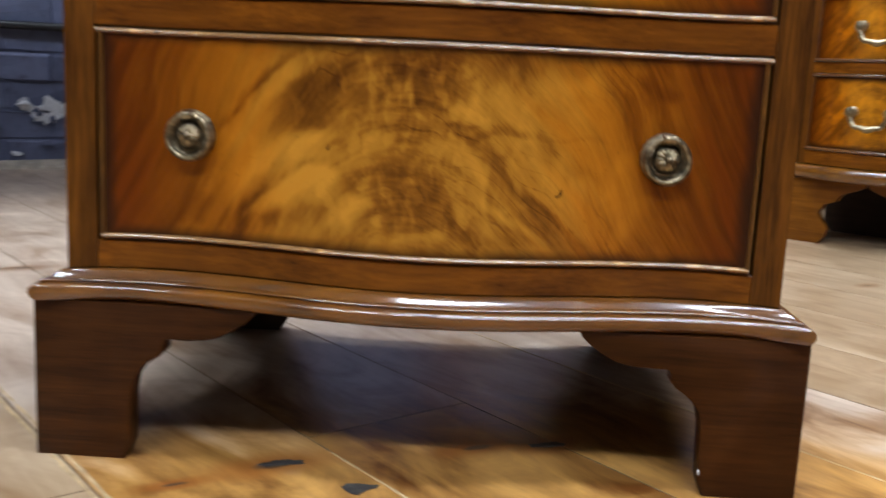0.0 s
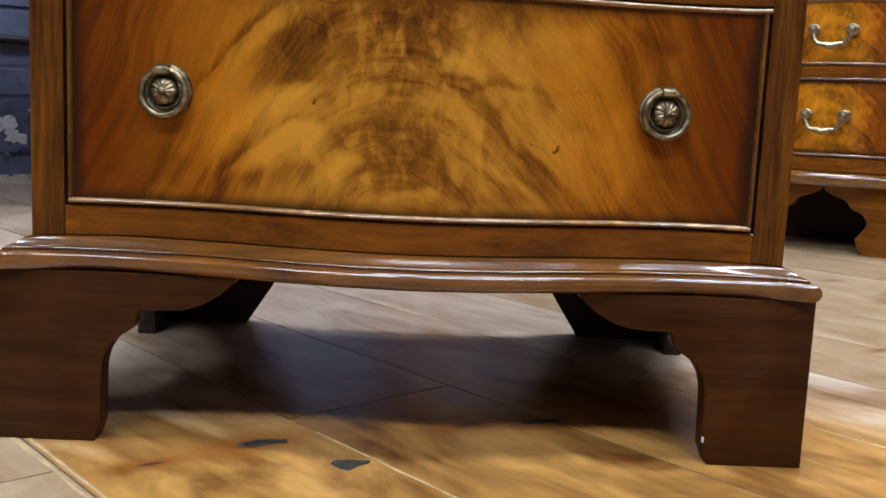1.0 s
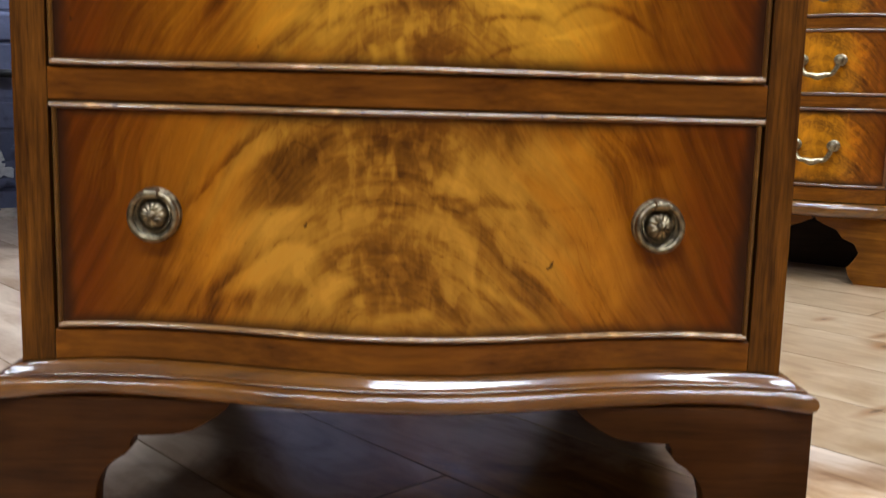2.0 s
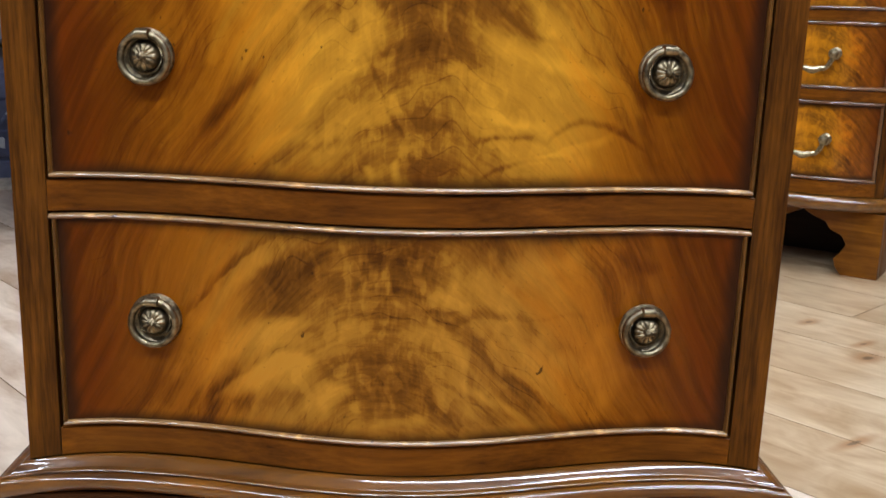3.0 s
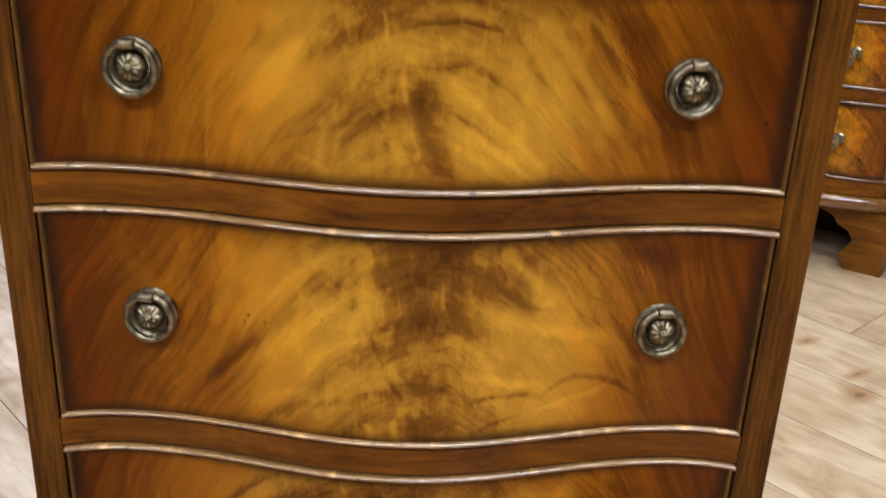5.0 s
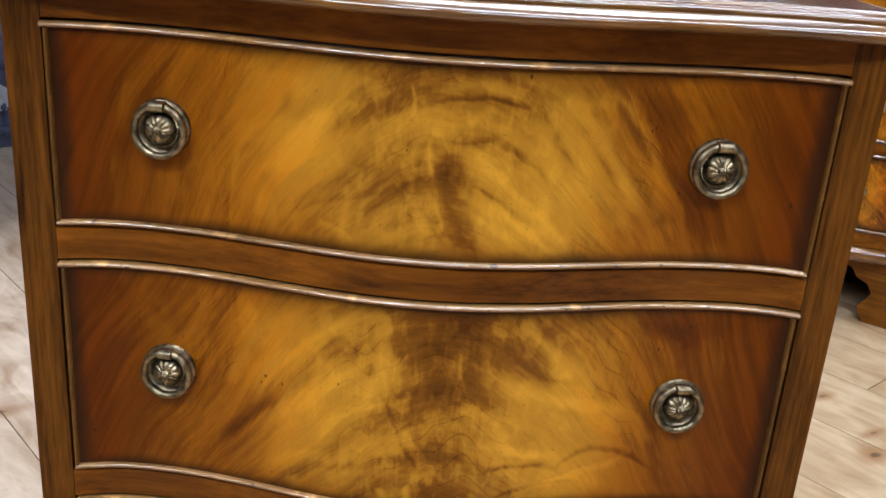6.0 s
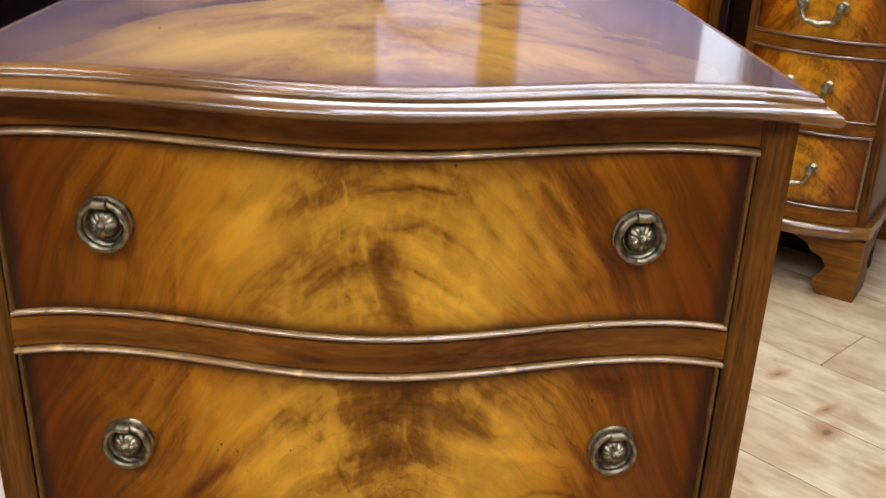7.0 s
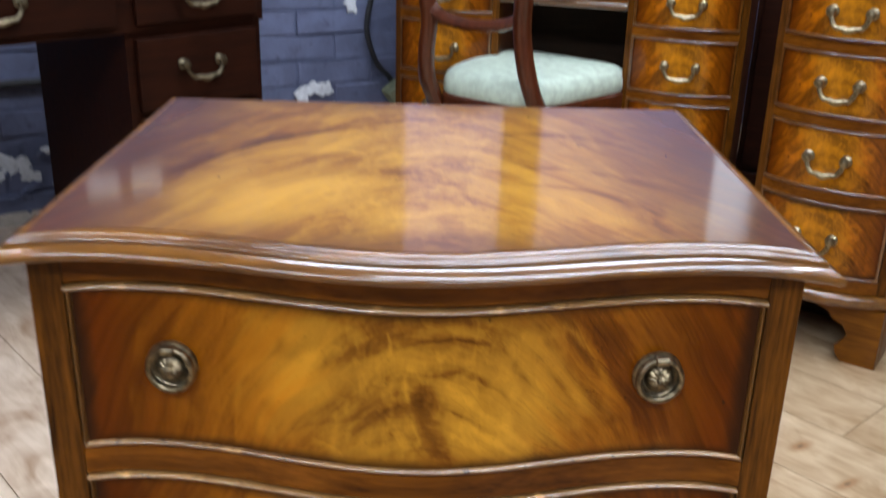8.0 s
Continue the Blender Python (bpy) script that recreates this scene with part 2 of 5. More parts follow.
def straight_wood(name, axis, dark, light, scale=1.0, rough=0.32, coat=0.3, wear=0.0, bump=0.06, streak=0.5, spec=0.25, coat_rough=0.1, lustre=1.5, detail=4.0):
    """Straight-grained wood, the grain along one of the object's axes."""
    m, nt, bsdf = material(name)
    v, x, y, z = coords(nt)
    rnd = nt.nodes.new("ShaderNodeObjectInfo").outputs["Random"]
    along = {"x": x, "y": y, "z": z}[axis]
    others = [c for a, c in (("x", x), ("y", y), ("z", z)) if a != axis]
    a = mth(nt, "MULTIPLY", along, 5.0 * scale)
    b = mth(nt, "ADD", mth(nt, "MULTIPLY", others[0], 70.0 * scale), mth(nt, "MULTIPLY", rnd, 30.0))
    c = mth(nt, "MULTIPLY", others[1], 70.0 * scale)
    g1 = grain(nt, vec3(nt, a, b, c), 1.0, detail, 0.6, 0.5)
    g2 = grain(nt, vec3(nt, mth(nt, "MULTIPLY", a, 4.0), mth(nt, "MULTIPLY", b, 5.0), mth(nt, "MULTIPLY", c, 5.0)), 1.0, 3.0, 0.7)
    g3 = grain(nt, v, 14.0, 3.0)
    tone = mth(nt, "ADD", mth(nt, "MULTIPLY", g1, 0.9), mth(nt, "MULTIPLY", mth(nt, "SUBTRACT", g2, 0.5), streak))
    tone = mth(nt, "ADD", tone, mth(nt, "MULTIPLY", mth(nt, "SUBTRACT", g3, 0.5), 0.55))
    col = ramp(nt, tone, [(0.15, dark), (0.5, tuple((p + q) / 2 for p, q in zip(dark, light))), (0.8, light)])
    if wear:
        nicks = smooth(nt, grain(nt, v, 190.0, 2.0), 0.62, 0.72, 0.0, wear)
        col = blend(nt, nicks, col, (0.03, 0.012, 0.004))
        rubs = smooth(nt, grain(nt, v, 60.0, 3.0), 0.55, 0.75, 0.0, wear)
        col = blend(nt, rubs, col, tuple(min(1, k * 1.7) for k in light))
    link(nt, bsdf.inputs["Base Color"], col)
    shine(nt, bsdf, mth(nt, "ADD", rough, mth(nt, "MULTIPLY", g3, 0.1)), coat, coat_rough, spec=spec)
    bsdf.inputs["Coat IOR"].default_value = lustre
    if bump:
        relief(nt, bsdf, g2, bump, 0.0006)
    return m


KNOTS = [(-0.103, -0.006, 0.022, 0.010), (0.107, 0.069, 0.016, 0.007), (-0.165, -0.052, 0.014, 0.004), (0.05, 0.055, 0.02, 0.006), (0.676, 0.67, 0.016, 0.009), (0.70, 0.735, 0.014, 0.004),
         (0.66, 0.845, 0.012, 0.005), (-0.60, 0.62, 0.02, 0.008), (0.52, 0.37, 0.018, 0.004)]
PLANK_TURN = -48.6


def plank_wood(name, dark, light, rough, stains=1.25, front_light=0.0):
    """Old worn pine boards, the grain along the board; honey in front and pale behind is the light, put into the
    colour.
    """
    m, nt, bsdf = material(name)
    v, x, y, z = coords(nt)
    rnd = nt.nodes.new("ShaderNodeObjectInfo").outputs["Random"]
    off = mth(nt, "MULTIPLY", rnd, 40.0)
    wob = grain(nt, vec3(nt, mth(nt, "MULTIPLY", x, 2.2), mth(nt, "ADD", mth(nt, "MULTIPLY", y, 9.0), off), off), 1.0, 3.0, 0.6, 0.6)
    rings = grain(nt, vec3(nt, mth(nt, "MULTIPLY", x, 5.0), mth(nt, "ADD", mth(nt, "MULTIPLY", y, 38.0), off), mth(nt, "MULTIPLY", wob, 3.0)), 1.0, 2.5, 0.5, 1.0)
    fine = grain(nt, vec3(nt, mth(nt, "MULTIPLY", x, 34.0), mth(nt, "ADD", mth(nt, "MULTIPLY", y, 300.0), off), 0.0), 1.0, 3.0, 0.65, 0.6)
    stain = grain(nt, vec3(nt, mth(nt, "ADD", mth(nt, "MULTIPLY", x, 8.0), off), mth(nt, "MULTIPLY", y, 14.0), off), 1.0, 5.0, 0.6, 0.9)
    tone = mth(nt, "ADD", mth(nt, "MULTIPLY", rings, 0.6), mth(nt, "ADD", mth(nt, "MULTIPLY", mth(nt, "SUBTRACT", fine, 0.5), 0.06), mth(nt, "MULTIPLY", mth(nt, "SUBTRACT", rnd, 0.4), 0.12)))
    tone = mth(nt, "ADD", tone, mth(nt, "MULTIPLY", mth(nt, "SUBTRACT", stain, 0.44), stains))
    col = ramp(nt, tone, [(0.05, dark), (0.42, tuple(p * 0.45 + q * 0.55 for p, q in zip(dark, light))), (0.75, light)])
    pos = nt.nodes.new("ShaderNodeNewGeometry").outputs["Position"]
    sep = nt.nodes.new("ShaderNodeSeparateXYZ")
    nt.links.new(pos, sep.inputs[0])
    # honey patch before the chest: the warm light there, put into the colour
    vx, vy = mth(nt, "DIVIDE", mth(nt, "SUBTRACT", sep.outputs[0], 0.13), 0.52), mth(nt, "DIVIDE", mth(nt, "ADD", sep.outputs[1], 0.12), 0.30)
    front_dist = mth(nt, "SQRT", mth(nt, "ADD", mth(nt, "MULTIPLY", vx, vx), mth(nt, "MULTIPLY", vy, vy)))
    front_dist = mth(nt, "ADD", front_dist, mth(nt, "ADD", mth(nt, "MULTIPLY", mth(nt, "SUBTRACT", stain, 0.5), 0.9), mth(nt, "MULTIPLY", mth(nt, "SUBTRACT", rnd, 0.5), 0.25)))
    honey = ramp(nt, mth(nt, "ADD", tone, mth(nt, "MULTIPLY", mth(nt, "SUBTRACT", stain, 0.44), 0.6)), [(0.05, (0.14, 0.043, 0.008)), (0.42, (0.42, 0.20, 0.05)), (0.75, (0.66, 0.34, 0.09))])
    col = blend(nt, smooth(nt, front_dist, 0.75, 1.35, front_light, 0.0), col, honey)
    streak = smooth(nt, wob, 0.6, 0.75, 0.0, 0.55)
    col = blend(nt, streak, col, tuple(k * 0.62 for k in (light[0], light[1] * 0.8, light[2] * 0.6)))
    # knots with their resin stains
    ca, sa = math.cos(radians(PLANK_TURN + 80)), math.sin(radians(PLANK_TURN + 80))
    wk = mth(nt, "MULTIPLY", mth(nt, "SUBTRACT", grain(nt, pos, 45.0, 4.0), 0.5), 0.9)
    for i, (kx, ky, ka, kb) in enumerate(KNOTS):
        px, py = mth(nt, "SUBTRACT", sep.outputs[0], kx), mth(nt, "SUBTRACT", sep.outputs[1], ky)
        u = mth(nt, "DIVIDE", mth(nt, "ADD", mth(nt, "MULTIPLY", px, ca), mth(nt, "MULTIPLY", py, sa)), ka)
        w = mth(nt, "DIVIDE", mth(nt, "SUBTRACT", mth(nt, "MULTIPLY", py, ca), mth(nt, "MULTIPLY", px, sa)), kb)
        d = mth(nt, "ADD", mth(nt, "SQRT", mth(nt, "ADD", mth(nt, "MULTIPLY", u, u), mth(nt, "MULTIPLY", w, w))), wk)
        col = blend(nt, smooth(nt, d, 0.7, 3.4, 0.7, 0.0), col, (0.30, 0.085, 0.012) if i < 4 else (0.27, 0.115, 0.036))
        col = blend(nt, smooth(nt, d, 0.35, 0.9, 0.85, 0.0), col, (0.06, 0.042, 0.030) if i < 4 else (0.11, 0.062, 0.030))
    small = nd(nt, "TexVoronoi", Vector=vec3(nt, mth(nt, "MULTIPLY", x, 0.6), mth(nt, "ADD", y, off), off), Scale=9.0)
    col = blend(nt, smooth(nt, mth(nt, "ADD", small, mth(nt, "MULTIPLY", wk, 0.08)), 0.02, 0.06, 0.6, 0.0), col, (0.16, 0.075, 0.03))
    link(nt, bsdf.inputs["Base Color"], col)
    shine(nt, bsdf, mth(nt, "ADD", rough, mth(nt, "MULTIPLY", stain, 0.2)), 0.45, 0.24, spec=0.45)
    relief(nt, bsdf, mth(nt, "ADD", mth(nt, "MULTIPLY", fine, 0.2), rings), 0.06, 0.001)
    return m


def paint(name, base, dirt, chip, rough=0.55, scale=1.0, bump=0.5, chips=0.0):
    """Brush paint over rough masonry or plaster, with dirt and chips."""
    m, nt, bsdf = material(name)
    v, x, y, z = coords(nt)
    rnd = nt.nodes.new("ShaderNodeObjectInfo").outputs["Random"]
    vv = nt.nodes.new("ShaderNodeVectorMath")
    nt.links.new(v, vv.inputs[0])
    nt.links.new(vec3(nt, mth(nt, "MULTIPLY", rnd, 9.0), 0.0, mth(nt, "MULTIPLY", rnd, 5.0)), vv.inputs[1])
    p = vv.outputs[0]
    a = grain(nt, p, 9.0 * scale, 5.0, 0.65, 0.4)
    b = grain(nt, p, 60.0 * scale, 4.0, 0.7)
    c = grain(nt, p, 24.0 * scale, 5.0, 0.6)
    col = blend(nt, smooth(nt, a, 0.35, 0.7), base, tuple(k * 1.35 for k in base))
    col = blend(nt, smooth(nt, c, 0.55, 0.75, 0.0, 0.6), col, dirt)
    if chips:
        col = blend(nt, smooth(nt, mth(nt, "ADD", mth(nt, "MULTIPLY", c, 0.5), mth(nt, "MULTIPLY", a, 0.5)), chips, chips + 0.03, 0.0, 0.9), col, chip)
    link(nt, bsdf.inputs["Base Color"], col)
    shine(nt, bsdf, mth(nt, "ADD", rough, mth(nt, "MULTIPLY", b, 0.2)), spec=0.4)
    relief(nt, bsdf, mth(nt, "ADD", mth(nt, "MULTIPLY", b, 0.5), a), bump, 0.006)
    return m


def metal(name, light, dark, rough):
    m, nt, bsdf = material(name)
    v, x, y, z = coords(nt)
    a = grain(nt, v, 160.0, 4.0, 0.6)
    b = grain(nt, v, 700.0, 2.0)
    link(nt, bsdf.inputs["Base Color"], blend(nt, smooth(nt, a, 0.35, 0.65), dark, light))
    shine(nt, bsdf, mth(nt, "ADD", rough, mth(nt, "MULTIPLY", a, 0.22)), metal=1.0)
    relief(nt, bsdf, b, 0.08, 0.0003)
    return m


def simple(name, base, rough=0.6, var=0.25, scale=30.0, bump=0.15, metal_=0.0):
    m, nt, bsdf = material(name)
    v, x, y, z = coords(nt)
    a = grain(nt, v, scale, 4.0, 0.6)
    b = grain(nt, v, scale * 9, 3.0)
    col = blend(nt, smooth(nt, a, 0.3, 0.7), tuple(k * (1 - var) for k in base), tuple(min(1, k * (1 + var)) for k in base))
    link(nt, bsdf.inputs["Base Color"], col)
    shine(nt, bsdf, mth(nt, "ADD", rough, mth(nt, "MULTIPLY", mth(nt, "SUBTRACT", b, 0.5), 0.15)), metal=metal_)
    relief(nt, bsdf, b, bump, 0.001)
    return m


def glow(name, colour, strength):
    m, nt, bsdf = material(name)
    bsdf.inputs["Base Color"].default_value = (0.8, 0.8, 0.8, 1)
    bsdf.inputs["Emission Color"].default_value = (*colour, 1)
    bsdf.inputs["Emission Strength"].default_value = strength
    return m


DH = [(0.5235, 0.651), (0.343, 0.4985), (0.1655, 0.3185)]
FIGURE_UPPER = [(-0.16, 0.15, 0.11, 0.45, -0.24), (0.02, -0.7, 0.09, 0.45, -0.10), (0.05, 0.0, 0.05, 0.6, -0.15), (-0.33, 0.4, 0.17, 0.45, 0.30), (-0.42, -0.2, 0.15, 0.4, 0.2),
                (0.2, -0.25, 0.15, 0.5, 0.28), (0.34, 0.15, 0.1, 0.4, 0.2), (0.1, 0.5, 0.1, 0.3, 0.18), (0.5, 0.5, 0.09, 0.35, -0.22), (0.54, -0.75, 0.1, 0.3, -0.2)]
FIGURE_MIDDLE = [(0.15, 0.65, 0.15, 0.28, -0.24), (0.03, 0.3, 0.13, 0.35, -0.15), (0.03, -0.55, 0.09, 0.4, -0.22), (-0.3, -0.05, 0.2, 0.65, 0.28), (-0.17, 0.7, 0.1, 0.22, 0.2),
                 (0.36, -0.05, 0.15, 0.65, 0.30), (0.45, -0.6, 0.15, 0.25, 0.15), (-0.06, -0.9, 0.05, 0.16, 0.3), (0.68, 0.65, 0.12, 0.3, -0.2), (-0.45, 0.55, 0.12, 0.3, 0.15)]
# the pale spot at (0.36, 0.45) is a reflected grey sheen put into the figure
FIGURE_LOWER = [(-0.22, 0.5, 0.2, 0.5, -0.16), (-0.48, -0.45, 0.22, 0.5, 0.18), (0.05, 0.55, 0.12, 0.4, -0.18), (-0.54, 0.15, 0.18, 0.6, 0.18), (-0.36, -0.35, 0.1, 0.22, 0.3), (-0.2, -0.65, 0.05, 0.14, 0.32),
                (-0.36, 0.02, 0.08, 0.16, 0.2), (0.36, 0.45, 0.2, 0.35, 0.14), (0.55, -0.25, 0.14, 0.45, 0.22), (0.05, -0.05, 0.08, 0.15, 0.2), (0.33, -0.5, 0.06, 0.16, -0.26), (-0.58, -0.65, 0.1, 0.3, -0.2)]
FIGURE_TOP = [(-0.42, -0.45, 0.28, 0.28, 0.3), (-0.1, 0.15, 0.4, 0.2, 0.25), (0.04, -0.7, 0.16, 0.1, 0.3), (0.35, -0.3, 0.25, 0.3, 0.15), (-0.5, 0.0, 0.5, 0.06, -0.25), (0.1, -0.25, 0.05, 0.5, -0.12)]
DARK_UPPER = [(-65, 12, -24, 34, 2, 6.6, 7.9, -0.22), (2, 8, 22, -61, 0, 7.9, 11.9, -0.22), (-4, 38, 48, 35, 4, 1.6, 2.4, -0.17), (11, 13, 66, -11, 9, 1.6, 4, -0.19), (24, -13, 53, -31, 0, 1.6, 2, -0.19), (53, 37, 80, -6, 3, 3.7, 3.7, -0.14), (110, 53, 166, -48, 4, 2.6, 18.5, -0.22), (-36, -4, -23, 18, 2, 1.6, 1.6, -0.08), (-86, -38, -9, -10, 2, 1.6, 3.2, -0.07), (-17, -55, 2, -39, -2, 4, 4, -0.07), (124, -41, 132, -62, 1, 2, 2, -0.08)]
LIGHT_UPPER = [(-103, -17, -65, 30, -3, 6.6, 7.9, 0.35), (-90, 32, -53, 52, 5, 7.9, 7.9, 0.2), (-72, -43, -50, -58, 2, 5.5, 1.5, 0.15), (-7, 17, -2, -7, -2, 1.9, 1.9, 0.17), (-22, 48, -19, 30, 1, 1.5, 1.5, 0.15), (0, -21, 3, -44, 2, 1.5, 1.5, 0.12), (18, 6, 81, -47, 2, 6.6, 4, 0.3), (34, -23, 83, -60, 2, 6.6, 2.6, 0.25), (76, 42, 131, -34, 1, 3.7, 5.8, 0.25), (-2, 47, 53, 39, 5, 4, 6.6, 0.18), (96, 51, 144, -16, 3, 2.6, 3.7, 0.18), (-50, -58, 2, -36, 2, 5.3, 4, 0.12)]
DARK_MIDDLE = [(30, 72, 11, 2, -2, 18.5, 23.8, -0.14), (11, -6, 20, -71, -1, 15.9, 15.9, -0.14), (-70, 34, -5, 51, -3, 5.3, 9.3, -0.16), (-133, -42, -95, -2, 1, 4, 5.3, -0.25), (-28, 11, -1, -41, 0, 1.6, 2.4, -0.15), (-66, -51, -5, -33, 2, 4, 4, -0.16), (44, -46, 91, -44, 6, 2.8, 2.8, -0.26), (91, -44, 161, -50, 16, 2.4, 3.2, -0.26), (138, 70, 182, 50, -3, 7.9, 13.2, -0.25), (107, 68, 154, 9, -3, 2.4, 4.8, -0.08), (51, 49, 102, 18, -6, 2.4, 4, -0.15), (47, -69, 106, -57, 6, 2, 2, -0.19)]
LIGHT_MIDDLE = [(-112, -3, -31, 70, 8, 6.6, 6.6, 0.25), (-99, -26, -39, 24, 6, 6.6, 7.9, 0.25), (-71, -30, -23, 4, 7, 2.6, 4, 0.2), (-31, 70, -21, 53, 3, 7.9, 2.1, 0.25), (-27, -60, -23, -73, 1, 4, 4, 0.4), (-7, -56, -2, -72, -1, 3.2, 3.2, 0.4), (59, 64, 102, 20, 0, 5.3, 7.9, 0.22), (47, 29, 131, 1, -8, 5.3, 6.6, 0.28), (38, -22, 93, -37, 1, 3.2, 4.8, 0.25), (66, -58, 142, -36, -4, 4, 2.6, 0.22), (-106, -65, -58, -40, 7, 7.9, 5.3, 0.15), (22, 46, 27, 13, 0, 1.5, 1.5, 0.12)]
DARK_LOWER = [(-152, 4, -89, 68, 3, 1.6, 5.5, -0.3), (-105, 25, 15, 60, 15, 19.8, 18.5, -0.18), (-26, 33, 73, 57, 6, 15.9, 18.5, -0.2), (-135, -61, -74, -9, 9, 3.2, 6.6, -0.38), (-141, -72, -57, -45, 9, 11.9, 7.4, -0.3), (-68, -22, 17, -18, 10, 19.8, 14.5, -0.24), (30, 6, 81, 14, 6, 2, 4.8, -0.17), (6, 18, 78, 17, 3, 3.2, 3.2, -0.11), (69, -22, 119, -69, 2, 3.7, 3.7, -0.3), (20, -29, 71, -66, 5, 2, 3.2, -0.15), (83, 14, 132, 9, 3, 1.2, 2.4, -0.09), (148, 66, 177, 46, -6, 5.3, 7.9, -0.2)]
LIGHT_LOWER = [(-141, -9, -64, 70, 9, 6.6, 9.3, 0.28), (-138, -36, -55, 9, 11, 5.3, 7.9, 0.32), (-109, -40, -62, -20, 6, 7.9, 5.3, 0.42), (-53, -54, -33, -36, 4, 5.3, 4.8, 0.45), (-4, -3, 38, -5, 9, 6.6, 6.6, 0.25), (45, -34, 96, -71, 3, 4, 3.2, 0.25), (63, 51, 114, 22, 7, 10.6, 7.9, 0.15), (133, -5, 142, -63, 12, 9.3, 9.3, 0.22), (-10, 43, 0, 22, -2, 2.6, 2.6, 0.15), (38, 56, 30, 22, 1, 3, 3, 0.12), (-24, -65, 35, -69, 10, 5.3, 5.3, 0.2)]
DARK_TOP = [(-197, -113, -59, 103, 38, 4, 20, -0.35), (-250, -90, -109, 161, 43, 16, 24, -0.2), (86, -64, 170, -171, 32, 4.8, 8, -0.25), (81, -18, 187, -70, 18, 4.8, 11.2, -0.2), (36, 67, 186, 43, 39, 6.4, 11.2, -0.2)]
LIGHT_TOP = [(-172, -160, -55, 49, 43, 16, 16, 0.25), (-137, -180, -38, -59, 24, 24, 24, 0.35), (-1, -142, 51, -139, 12, 8, 8, 0.3), (-91, 9, -48, 13, 12, 6.4, 6.4, 0.25), (68, -65, 140, -162, 19, 16, 16, 0.2), (-23, -10, 73, -2, 34, 8, 9.6, 0.15)]
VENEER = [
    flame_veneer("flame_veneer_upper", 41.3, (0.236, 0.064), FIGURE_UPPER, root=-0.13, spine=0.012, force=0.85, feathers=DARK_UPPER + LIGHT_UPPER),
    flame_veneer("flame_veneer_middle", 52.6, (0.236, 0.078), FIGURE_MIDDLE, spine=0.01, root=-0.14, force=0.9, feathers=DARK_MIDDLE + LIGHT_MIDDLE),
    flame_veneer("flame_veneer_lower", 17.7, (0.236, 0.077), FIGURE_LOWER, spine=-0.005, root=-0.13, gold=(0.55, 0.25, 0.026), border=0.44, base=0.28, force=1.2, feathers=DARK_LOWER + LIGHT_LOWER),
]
# the purple in its border red stands for the blue reflected there
TOP_VENEER = flame_veneer("flame_veneer_top", 23.9, (0.262, 0.21), FIGURE_TOP, up="y", root=-0.30, red=(0.075, 0.020, 0.008), gold=(0.48, 0.238, 0.028), coat=1.0, rough=0.3, border=0.40, force=0.95, coat_rough=0.08, lustre=1.5, warmth=0.1, base=0.32, ink=0.0, feathers=DARK_TOP + LIGHT_TOP)
RAIL = straight_wood("mahogany_rail", "x", (0.055, 0.013, 0.0010), (0.28, 0.088, 0.006), coat=0.12, spec=0.1, streak=0.6, scale=0.8)
BRACKET = straight_wood("mahogany_bracket", "x", (0.07, 0.020, 0.002), (0.25, 0.088, 0.008), coat=0.12, spec=0.1, streak=0.3)
STILE = straight_wood("mahogany_stile", "z", (0.022, 0.006, 0.0008), (0.18, 0.060, 0.006), coat=0.1, spec=0.1, streak=1.0)
BEAD = straight_wood("cockbead_wood", "x", (0.12, 0.050, 0.012), (0.42, 0.22, 0.07), rough=0.24, coat=1.0, wear=0.75, spec=0.3, coat_rough=0.16, lustre=1.65)
BEAD_DARK = straight_wood("dark_cockbead_wood", "x", (0.05, 0.014, 0.002), (0.20, 0.07, 0.008), rough=0.24, coat=1.0, coat_rough=0.18, lustre=1.8)
BEAD_V = straight_wood("cockbead_wood_upright", "z", (0.045, 0.016, 0.003), (0.20, 0.085, 0.016), rough=0.28, coat=0.3, wear=0.5)
MOULD = straight_wood("mahogany_moulding", "x", (0.045, 0.0135, 0.0014), (0.26, 0.098, 0.009), rough=0.25, coat=1.0, bump=0.0, streak=0.25, spec=0.12, coat_rough=0.14, lustre=1.68, detail=2.0)
# darker than the other mahogany: the shade on the feet is in the colour
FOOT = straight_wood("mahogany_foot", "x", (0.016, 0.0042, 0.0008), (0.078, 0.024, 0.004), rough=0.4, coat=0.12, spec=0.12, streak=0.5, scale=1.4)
PLINTH = straight_wood("dark_mahogany_moulding", "x", (0.035, 0.010, 0.0012), (0.25, 0.088, 0.008), rough=0.25, coat=1.0, bump=0.0, streak=0.2, spec=0.12, coat_rough=0.10, lustre=1.7, detail=2.0)
DARKWOOD = straight_wood("unpolished_dark_wood", "x", (0.018, 0.010, 0.006), (0.05, 0.028, 0.015), rough=0.7, coat=0.0)
YEW_V = flame_veneer("flame_veneer_bow_front", 31.2, (0.128, 0.07), [(-0.2, 0.1, 0.22, 0.9, 0.22), (0.3, 0.2, 0.18, 0.8, 0.24), (0.05, -0.5, 0.2, 0.5, 0.2), (0.62, 0.0, 0.14, 1.0, -0.3)], red=(0.085, 0.016, 0.001), gold=(0.60, 0.215, 0.008), coat=0.6, rough=0.25, border=0.5, force=1.25, base=0.19)
SIDE = straight_wood("mahogany_side", "z", (0.05, 0.013, 0.006), (0.12, 0.035, 0.012), coat=0.4)
DARK_MAHOGANY = straight_wood("dark_mahogany", "x", (0.008, 0.0022, 0.0012), (0.032, 0.008, 0.003), rough=0.5, coat=0.03, spec=0.08)
